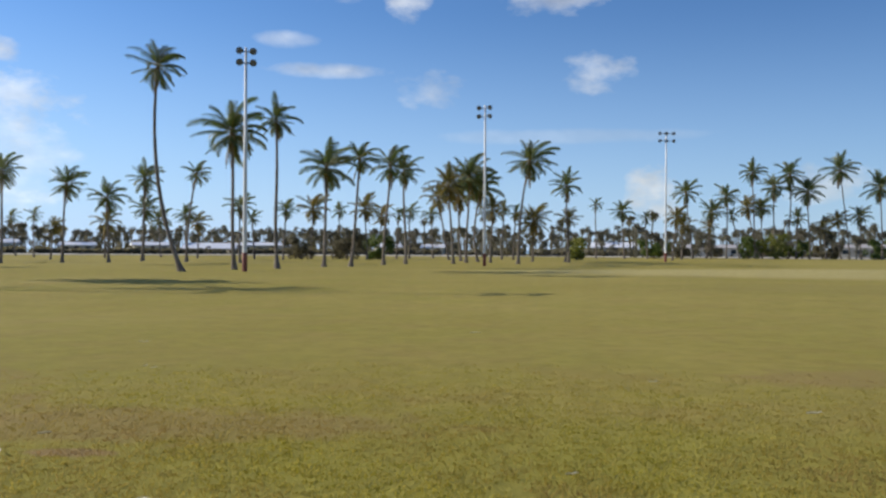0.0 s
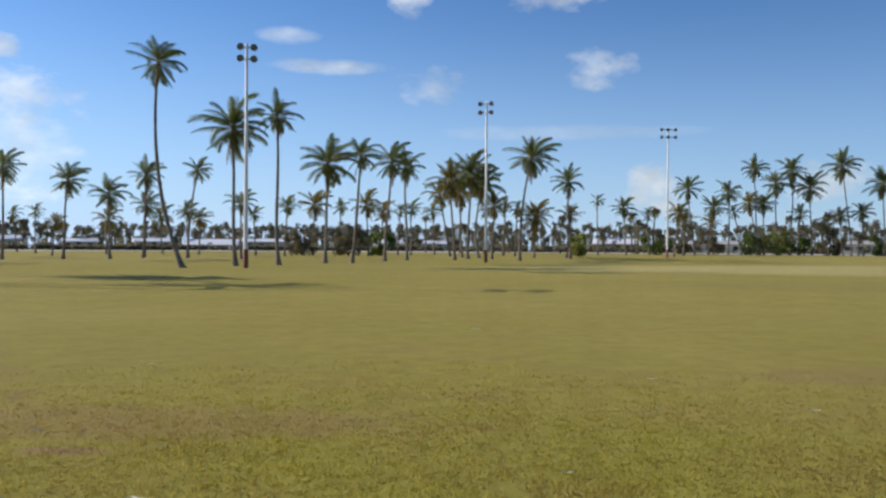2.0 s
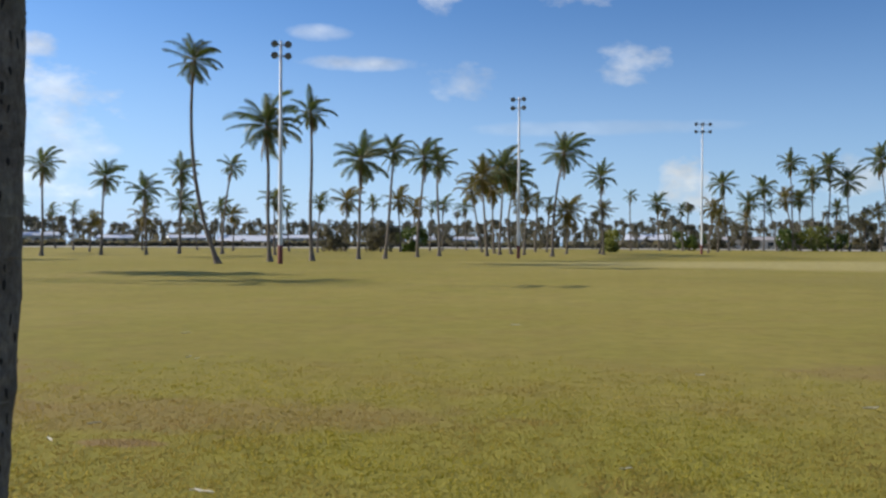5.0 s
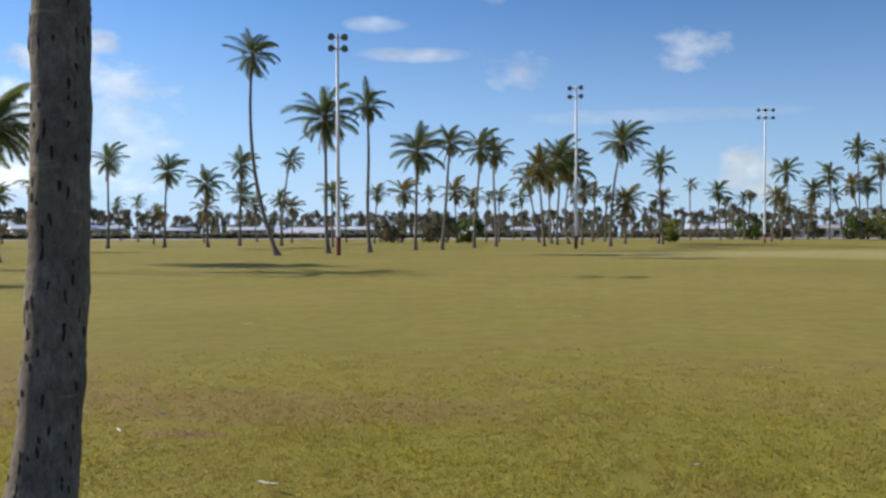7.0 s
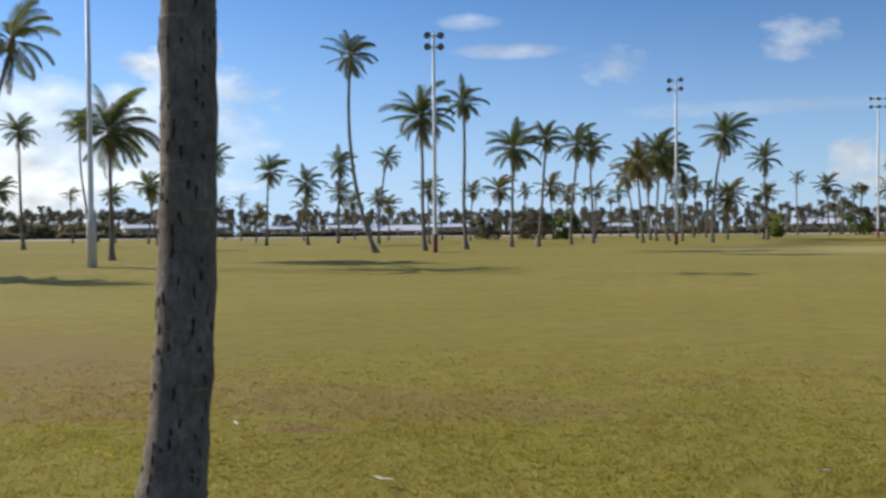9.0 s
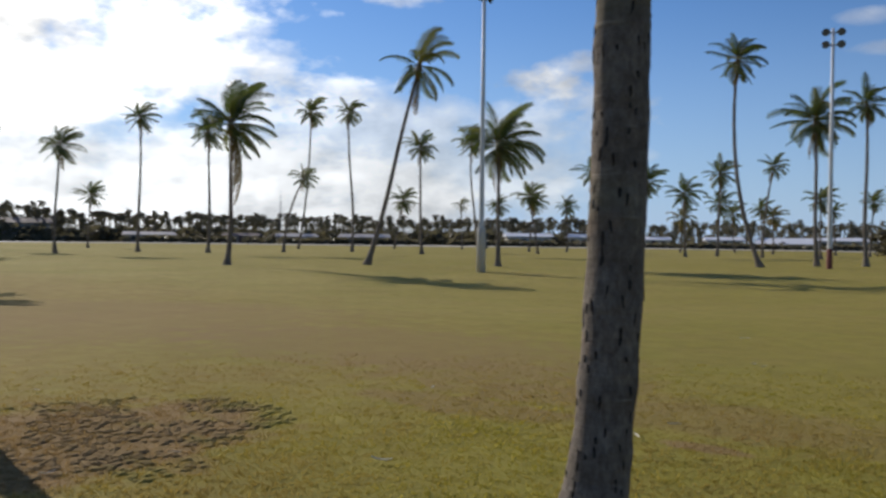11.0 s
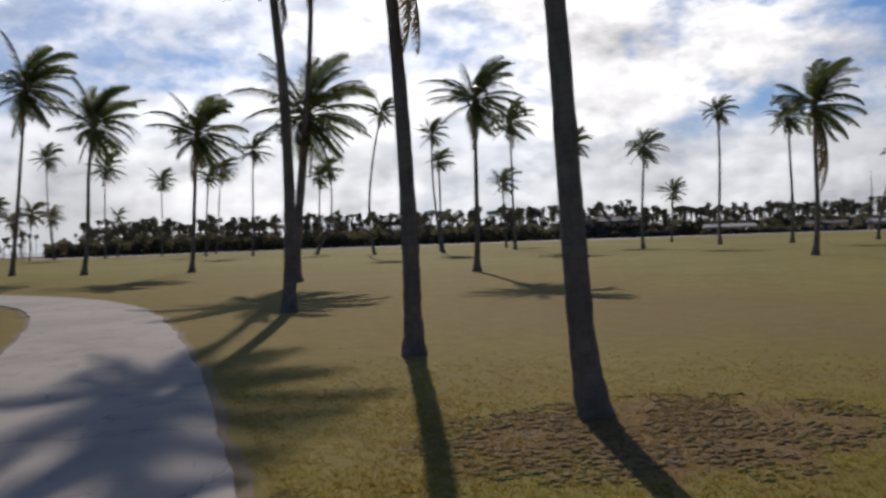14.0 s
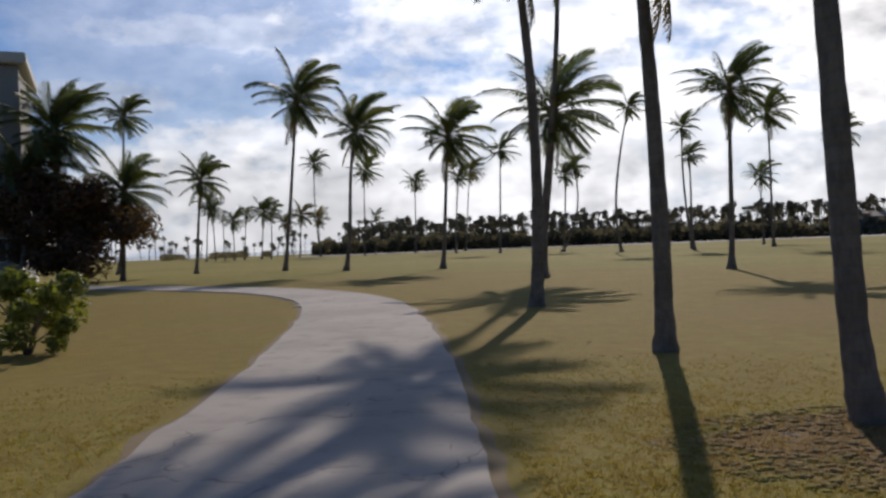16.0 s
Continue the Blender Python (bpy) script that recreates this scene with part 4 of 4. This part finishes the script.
def shrub(name, x, y, rx, ry, h, low, leaves, size, mat, label, category, seed, clumps=26, stems=4, stem_r=0.05):
    """A shrub or small tree: stems from one foot, and a crown of leaf clumps with gaps between them."""
    rnd = random.Random(seed)
    top = thing(name, pose(x, y, ground_z(x, y)), label, category)
    centres = []
    for k in range(clumps):
        a, q = rnd.uniform(0, 6.283), math.sqrt(rnd.random()) * 0.85
        zz = low + (h - low) * rnd.uniform(0.1, 0.9)
        belt = math.sqrt(max(0.05, 1 - ((zz - low) / (h - low) * 2 - 1) ** 2 * 0.8))
        centres.append((rx * q * belt * math.cos(a), ry * q * belt * math.sin(a), zz, (h - low) * rnd.uniform(0.14, 0.26)))
    verts, faces = leaf_cloud(centres, leaves, size, rnd)
    part("crown", mesh_of("crown", verts, faces, mat), top)
    for k in range(stems):
        cx, cy, cz, cr = centres[k * len(centres) // stems]
        pts = [Vector((0.1 * stem_r * k, 0, -0.1)), Vector((cx * 0.25, cy * 0.25, cz * 0.45)), Vector((cx * 0.7, cy * 0.7, cz * 0.8)), Vector((cx, cy, cz))]
        v, f = tube(pts, [stem_r, stem_r * 0.75, stem_r * 0.5, stem_r * 0.2], 6)
        part("stem", mesh_of("stem", v, f, BARK, smooth=True), top)
    return top


shrub("shrub", -15.3, -7.25, 1.35, 1.4, 1.4, 0.05, 3600, 0.075, LIME_LEAF, "lime-green leafy shrub on the grass beside the path", "shrub", 1, 30, 8, 0.025)
shrub("broadleaf_tree", -55.0, -23.6, 3.2, 5.6, 7.0, 0.6, 15000, 0.2, DARK_LEAF, "low dark reddish-green broadleaf tree beside the path", "tree", 2, 34, 6, 0.11)
palm(-56.0, -25.0, 9.2, 3.5, 0.3, 0.2, 0.1, 0.1, 36, 0.2, 3)
palm(-54.5, -26.6, 6.3, 3.0, -0.2, 0.3, 0.0, 0.0, 30, 0.2, 3)
palm(-58.0, -21.7, 5.6, 2.6, 0.2, 0.4, 0.0, 0.0, 28, 0.18, 3)
for _i, (_x, _y, _r, _h, _m) in enumerate((
    (17.2, 147.3, 1.9, 3.6, LIME_LEAF), (55.6, 179, 2.8, 4.2, GREEN_LEAF), (60.5, 178, 3.6, 5.0, LIME_LEAF), (66.0, 182, 3.4, 3.8, GREEN_LEAF),
    (-25.5, 130, 3.0, 3.6, HAZY_HEDGE_LEAF), (-19.0, 132, 3.4, 4.2, HAZY_HEDGE_LEAF), (-14.6, 136, 2.6, 3.8, GREEN_LEAF), (39.6, 168, 1.9, 2.2, HAZY_HEDGE_LEAF),
    (35.0, 172, 3.2, 4.4, GREEN_LEAF), (74.0, 184, 3.8, 3.6, HAZY_HEDGE_LEAF), (82.0, 180, 3.8, 4.0, GREEN_LEAF), (48.0, 182, 3.4, 4.2, HAZY_HEDGE_LEAF),
)):
    shrub("shrub", _x, _y, _r, _r, _h, 0.1, 1100, 0.3, _m, "yellow-green rounded shrub among the palms" if _m is LIME_LEAF else "dark green rounded shrub among the palms", "shrub", 20 + _i, 22, 4, 0.08)


# ---------------------------------------------------------------- far edge of the field
def polar(bearing_deg, r):
    a = radians(bearing_deg)
    return -r * math.sin(a), r * math.cos(a)


def far_grove(b0, b1, r0, r1, count, h0, h1, seed, label):
    """Far coconut palms too many to count: thin trunks and small feathered crowns in one mesh."""
    rnd = random.Random(seed)
    verts, faces = [], []
    for k in range(count):
        x, y = polar(rnd.uniform(b0, b1), rnd.uniform(r0, r1))
        h = rnd.uniform(h0, h1) * (0.55 if rnd.random() < 0.3 else 1)
        lx, ly = rnd.uniform(-0.7, 0.7), rnd.uniform(-0.7, 0.7)
        v, f = tube([Vector((x, y, -0.2)), Vector((x + lx * 0.3, y + ly * 0.3, h * 0.5)), Vector((x + lx, y + ly, h))], [0.17, 0.13, 0.1], 4, cap=False)
        b = len(verts)
        verts += [tuple(q) for q in v]
        faces += [tuple(b + i for i in q) for q in f]
        for i in range(24):
            az, el, ln = i * 2.4 + rnd.uniform(-0.3, 0.3), radians(rnd.uniform(-50, 85)), rnd.uniform(1.0, 1.75)
            d = Vector((math.cos(az), math.sin(az), 0))
            side = Vector((-d.y, d.x, 0)) * 0.2
            p0 = Vector((x + lx, y + ly, h))
            p1 = p0 + d * ln * 0.5 * math.cos(el) + Vector((0, 0, ln * 0.5 * math.sin(el)))
            p2 = p1 + d * ln * 0.5 * math.cos(el - 0.8) + Vector((0, 0, ln * 0.5 * math.sin(el - 0.9)))
            b = len(verts)
            low = Vector((0, 0, -0.3))
            verts += [tuple(p0), tuple(p1 + side + low), tuple(p1), tuple(p1 - side + low), tuple(p2 + low)]
            faces += [(b, b + 1, b + 2), (b, b + 2, b + 3), (b + 1, b + 4, b + 2), (b + 2, b + 4, b + 3)]
    tagged(new("palm_grove", mesh_of("palm_grove", verts, faces, HAZY_FAR_LEAF)), label, "palm grove", kind="stuff")


far_grove(-32, -2, 238, 330, 480, 4.5, 8.0, 1, "distant grove of coconut palms beyond the road")
far_grove(-2, 26, 245, 330, 520, 4.5, 7.6, 2, "distant grove of coconut palms before the lagoon")
far_grove(26, 62, 244, 320, 760, 5.2, 8.2, 3, "distant dense coconut palms behind low houses")
far_grove(62, 97, 240, 310, 860, 6.0, 9.8, 4, "distant dense dark belt of coconut palms")
far_grove(97, 128, 230, 420, 90, 4.5, 9.0, 5, "sparse distant coconut palms on the shore")
far_grove(-34, 4, 185, 203, 40, 5.0, 9.5, 6, "coconut palms along the pale road")


def undergrowth(b0, b1, r0, r1, h, count, seed, gaps, label):
    rnd = random.Random(seed)
    verts, faces = [], []
    while len(faces) < count:
        bearing_, r = rnd.uniform(b0, b1), rnd.uniform(r0, r1)
        n_ = noise.noise((bearing_ * 0.35, seed, 0)) * 0.5 + noise.noise((bearing_ * 1.3, seed, 4)) * 0.4
        if n_ < gaps:
            continue
        x, y = polar(bearing_, r)
        z = rnd.random() ** 1.2 * h * (0.65 + 0.7 * n_)
        u = Vector((rnd.gauss(0, 1), rnd.gauss(0, 1), rnd.gauss(0, 1))).normalized()
        w = u.orthogonal().normalized()
        s = rnd.uniform(0.45, 0.95)
        p = Vector((x, y, max(z, 0.1)))
        b = len(verts)
        verts += [tuple(p - u * s), tuple(p + w * s * 0.6), tuple(p + u * s), tuple(p - w * s * 0.6)]
        faces.append((b, b + 1, b + 2, b + 3))
    tagged(new("undergrowth", mesh_of("undergrowth", verts, faces, HAZY_HEDGE_LEAF)), label, "undergrowth", kind="stuff")


undergrowth(-34, 0, 234, 256, 2.6, 8000, 1, -0.3, "dark undergrowth beyond the road at the foot of the palms")
undergrowth(0, 30, 232, 236, 1.7, 5200, 2, -0.2, "dark low undergrowth beyond the road before the lagoon")
undergrowth(0, 30, 252, 285, 4.4, 6500, 9, 0.02, "broken brown-green scrub behind the low houses")
undergrowth(30, 62, 250, 275, 5.4, 18000, 3, -0.6, "dark undergrowth behind the houses")
undergrowth(62, 99, 236, 262, 6.3, 21000, 4, -0.7, "dark dense undergrowth beyond the road")
undergrowth(26, 66, 233, 236, 2.0, 5200, 8, -0.15, "low scrub along the road before the houses")
undergrowth(99, 130, 260, 330, 2.2, 2500, 5, 0.05, "sparse low scrub on the shore")


# ---------------------------------------------------------------- houses
def house(bearing_deg, r, w, d, h, rise, wall, roof, turn, label, windows=3, storeys=1, category="house"):
    """A plain house with a pitched roof, walls, door and windows set into the wall that faces the field."""
    x, y = polar(bearing_deg, r)
    top = thing("house", pose(x, y, 0, 0, 0, bearing_deg + turn), label, category, "houses beyond the field")
    walls = part("wall", from_bm("wall", box_bm(w, d, h, 0, 0, h / 2 - 0.05, 0.03), wall), top)
    e = 0.6
    v = [(-w / 2 - e, -d / 2 - e, h), (w / 2 + e, -d / 2 - e, h), (w / 2 + e, d / 2 + e, h), (-w / 2 - e, d / 2 + e, h), (-w / 2 - e * 0.5, 0, h + rise), (w / 2 + e * 0.5, 0, h + rise)]
    v += [(a, b_, c - 0.14) for a, b_, c in v[:4]]
    f = [(0, 1, 5, 4), (2, 3, 4, 5), (3, 0, 4), (1, 2, 5), (0, 6, 7, 1), (1, 7, 8, 2), (2, 8, 9, 3), (3, 9, 6, 0), (9, 8, 7, 6)]
    part("roof", mesh_of("roof", v, f, roof), top)
    for s in range(storeys):
        fl = h / storeys
        for k in range(windows):
            px = -w / 2 + w * (k + 0.5) / windows
            if s == 0 and k == windows // 2:
                part("door", from_bm("door", box_bm(1.0, 0.08, 2.05, px, -d / 2 - 0.03, 1.0, 0.01), ROOF_DARK), top)
                continue
            win = part("window", from_bm("window_frame", box_bm(1.5, 0.1, 1.25, px, -d / 2 - 0.03, fl * s + fl * 0.55, 0.01), WALL_PALE), top)
            part("pane", from_bm("pane", box_bm(1.3, 0.06, 1.05, px, -d / 2 - 0.065, fl * s + fl * 0.55), GLASS), win)
    return top


house(56.6, 241, 12, 7, 2.0, 0.8, WALL_GREY, ROOF_TIN, 4, "low house with pale walls and weathered tin roof", 3)
house(51.0, 243, 9, 7, 2.0, 0.8, WALL_GREY, ROOF_DARK, -6, "low grey house under dark roof", 3)
house(47.6, 242, 10, 8, 2.0, 0.8, WALL_GREY, ROOF_TIN, 5, "long low house with tin roof beside the road", 3)
house(43.2, 242, 13, 8, 2.0, 0.9, WALL_GREY, ROOF_TIN, -3, "long low grey house with tin roof", 4)
house(32.6, 243, 12, 8, 2.7, 0.9, WALL_PALE, ROOF_PALE, 6, "low white-walled house with pale roof", 4)
house(28.9, 245, 9, 7, 2.7, 0.9, WALL_PALE, ROOF_PALE, -5, "small white-walled house with pale roof", 3)
house(64.0, 245, 15, 9, 4.6, 1.3, WALL_GREY, ROOF_DARK, 5, "two-storey grey house among palms", 4, 2)
house(-9.1, 246, 12, 7, 2.4, 1.4, WALL_PALE, ROOF_PALE, 3, "low pale house with pale roof beyond the road", 3)
house(16.8, 242, 13, 9, 1.5, 1.5, WALL_PALE, ROOF_PALE, -8, "low shed with wide pale pale roof beyond the road", 3)
house(13.4, 244, 14, 8, 2.4, 0.8, WALL_PALE, ROOF_PALE, 3, "long low white-walled house beyond the hedge", 4)
house(20.4, 243, 9, 7, 2.3, 0.8, WALL_PALE, ROOF_PALE, 6, "small white-walled house beyond the hedge", 3)
house(24.6, 244, 8, 7, 2.2, 0.8, WALL_PALE, ROOF_PALE, -4, "small white-walled house beyond the hedge", 3)
house(5.6, 247, 7, 6, 2.2, 0.9, WALL_PALE, ROOF_PALE, 5, "small pale hut with pale roof beyond the road", 2)
house(2.6, 248, 6, 6, 2.1, 0.9, WALL_PALE, ROOF_PALE, -5, "small pale hut with pale roof beyond the road", 2)
house(-15.2, 238, 13, 7, 2.4, 0.8, WALL_PALE, ROOF_TIN, -3, "low white-walled house beyond the palms", 4)
house(-23.7, 238, 12, 7, 2.6, 0.8, WALL_PALE, ROOF_TIN, 4, "low white-walled house with tin roof beyond palms", 4)


def mast(bearing_deg, r, h):
    """A thin radio mast over the far palms."""
    x, y = polar(bearing_deg, r)
    top = thing("radio_mast", pose(x, y, 0), "thin grey steel radio mast among distant palms", "mast")
    v, f = tube([Vector((0, 0, z)) for z in (-0.2, h * 0.5, h)], [0.2, 0.14, 0.06], 6)
    part("shaft", mesh_of("shaft", v, f, STEEL, smooth=True), top)
    for k in range(3):
        a = k * 2.094
        v, f = tube([Vector((0, 0, h * 0.8)), Vector((h * 0.35 * math.cos(a), h * 0.35 * math.sin(a), 0))], [0.02, 0.02], 4)
        part("guy_wire", mesh_of("guy_wire", v, f, STEEL), top)


mast(48.6, 262, 15.5)


def block():
    """The corner of a three-storey building with a cornice."""
    top = thing("apartment_building", pose(-57.5, -35.2, 0, 0, 0, 112), "three-storey grey apartment building with pale cornice behind palms", "building")
    w, d, h = 14.0, 10.0, 13.9
    part("wall", from_bm("wall", box_bm(w, d, h, 0, 0, h / 2 - 0.05, 0.05), WALL_GREY), top)
    part("cornice", from_bm("cornice", box_bm(w + 1.0, d + 1.0, 0.7, 0, 0, h + 0.36, 0.08), WALL_PALE), top)
    part("plinth", from_bm("plinth", box_bm(w + 0.3, d + 0.3, 0.6, 0, 0, 0.25, 0.03), WALL_PALE), top)
    for s in range(3):
        for k in range(4):
            for side in (-1, 1):
                m = pose(-w / 2 + w * (k + 0.5) / 4, side * (d / 2 + 0.02), 2.3 + 4.2 * s)
                win = part("window", from_bm("window_frame", box_bm(1.5, 0.1, 1.6, bevel=0.01), WALL_PALE), top, m)
                part("pane", from_bm("pane", box_bm(1.3, 0.14, 1.4), GLASS), win)
    return top


block()


# ---------------------------------------------------------------- small things on the grass
def scrap(x, y, length, turn, seed):
    """A dry scrap of palm leaf, curled, lying on the grass."""
    rnd = random.Random(seed)
    verts, faces = [], []
    for i in range(5):
        s = i / 4 - 0.5
        w = 0.18 * (1 - (2 * s) ** 2 * 0.8)
        z = 0.05 + 0.1 * abs(s) + rnd.uniform(0, 0.08)
        verts += [(s, -w / 2, z + 0.05), (s, 0, z), (s, w / 2, z + 0.06)]
    for i in range(4):
        for k in range(2):
            a = i * 3 + k
            faces.append((a, a + 3, a + 4, a + 1))
    ob = new("leaf_scrap", mesh_of("leaf_scrap", verts, faces, STRAW))
    ob.matrix_basis = pose(x, y, ground_z(x, y) + 0.018, 0, 0, turn) @ Matrix.Diagonal((length, length, length, 1))
    tagged(ob, "pale dry scrap of palm leaf on the grass", "dry leaf", "dry leaf scraps on the grass")


for _i, (_x, _y, _l, _t) in enumerate((
    (-5.54, 14.6, 0.16, 10), (-4.2, 11.4, 0.1, 60), (0.05, 16.6, 0.18, 0), (-3.62, 7.3, 0.12, 40), (2.16, 10.6, 0.12, 5), (-3.66, 6.65, 0.16, 130), (0.7, 6.2, 0.1, 20),
    (3.3, 8.6, 0.16, 10), (-1.99, 5.34, 0.2, 155), (-6.33, 7.38, 0.13, 110), (-4.69, 4.76, 0.16, 20), (-4.37, 11.57, 0.1, 70), (-5.98, 3.97, 0.1, 40), (-7.3, 2.47, 0.16, 30),
    (-6.12, 3.1, 0.12, 95), (-7.6, 1.6, 0.08, 0), (-7.2, 1.4, 0.1, 60), (-13.8, 1.95, 0.14, 20), (-9.2, 4.6, 0.09, 15),
)):
    scrap(_x, _y, _l, _t, 60 + _i)


def on_path(x, y):
    c = [(PATH_LINE[i], PATH_LINE[i + 1]) for i in range(10)]
    return any(min(a[0], b_[0]) - 0.2 <= x <= max(a[0], b_[0]) + 0.2 and abs(y - (a[1] + (b_[1] - a[1]) * (x - a[0]) / (b_[0] - a[0]))) < 1.62 for a, b_ in c)


def grass_blades():
    """Short turf near the walk: small tufts of bent blades."""
    rnd = random.Random(31)
    verts, faces = [], []
    tufts = 0
    while tufts < 96000:
        r = 0.4 + 12.2 * rnd.random() ** 0.95
        a = radians(rnd.uniform(-38, 128) if r > 4.5 or tufts % 2 else rnd.uniform(0, 360))
        x, y = -0.4 - r * math.sin(a), r * math.cos(a)
        tufts += 1
        if rnd.random() < (r - 7.0) / 5.6:
            continue
        if noise.noise((x * 1.6, y * 1.6, 1.0)) + noise.noise((x * 5, y * 5, 2.0)) * 0.6 < -0.72 or on_path(x, y):
            continue
        z = ground_z(x, y)
        tall = 0.018 * (1 + 0.6 * noise.noise((x * 0.7, y * 0.7, 7.0)))
        for k in range(4):
            t = rnd.uniform(0, 6.283)
            px, py = x + rnd.gauss(0, 0.022), y + rnd.gauss(0, 0.022)
            h = tall * rnd.uniform(0.6, 1.4)
            lean, w = h * rnd.uniform(0.2, 1.2), rnd.uniform(0.005, 0.009)
            ux, uy = math.cos(t), math.sin(t)
            b = len(verts)
            verts += [(px - uy * w, py + ux * w, z - 0.004), (px + uy * w, py - ux * w, z - 0.004), (px + ux * lean, py + uy * lean, z + h)]
            faces.append((b, b + 1, b + 2))
    tagged(new("grass", mesh_of("grass", verts, faces, BLADES)), "short dry yellow-green turf", "grass", kind="stuff")


def clods():
    """Scuffed, lumpy turf and soil at the foot of a palm: low rounded lumps."""
    rnd = random.Random(5)
    verts, faces = [], []
    for k in range(2600):
        a, q = rnd.uniform(0, 6.283), math.sqrt(rnd.random())
        x, y = -7.1 + 1.55 * q * math.cos(a), 3.6 + 2.1 * q * math.sin(a)
        if noise.noise((x * 1.3, y * 1.3, 9.0)) < -0.15 + 0.3 * (q - 0.6):
            continue
        s, n_ = rnd.uniform(0.018, 0.055), 6
        h = s * rnd.uniform(0.22, 0.42)
        b = len(verts)
        out = [rnd.uniform(0.75, 1.25) for _ in range(n_)]
        for scale, z in ((1.0, -0.012), (0.8, h * 0.55), (0.4, h)):
            verts += [(x + s * scale * out[t] * math.cos(t * 6.283 / n_), y + s * scale * out[t] * math.sin(t * 6.283 / n_), z) for t in range(n_)]
        for ring in range(2):
            faces += [(b + ring * n_ + t, b + ring * n_ + (t + 1) % n_, b + (ring + 1) * n_ + (t + 1) % n_, b + (ring + 1) * n_ + t) for t in range(n_)]
        faces.append(tuple(b + 2 * n_ + t for t in range(n_)))
    tagged(new("soil_clods", mesh_of("soil_clods", verts, faces, GRASS, smooth=True)), "scuffed lumpy turf and soil at the foot of a palm", "soil", kind="stuff")


grass_blades()
clods()
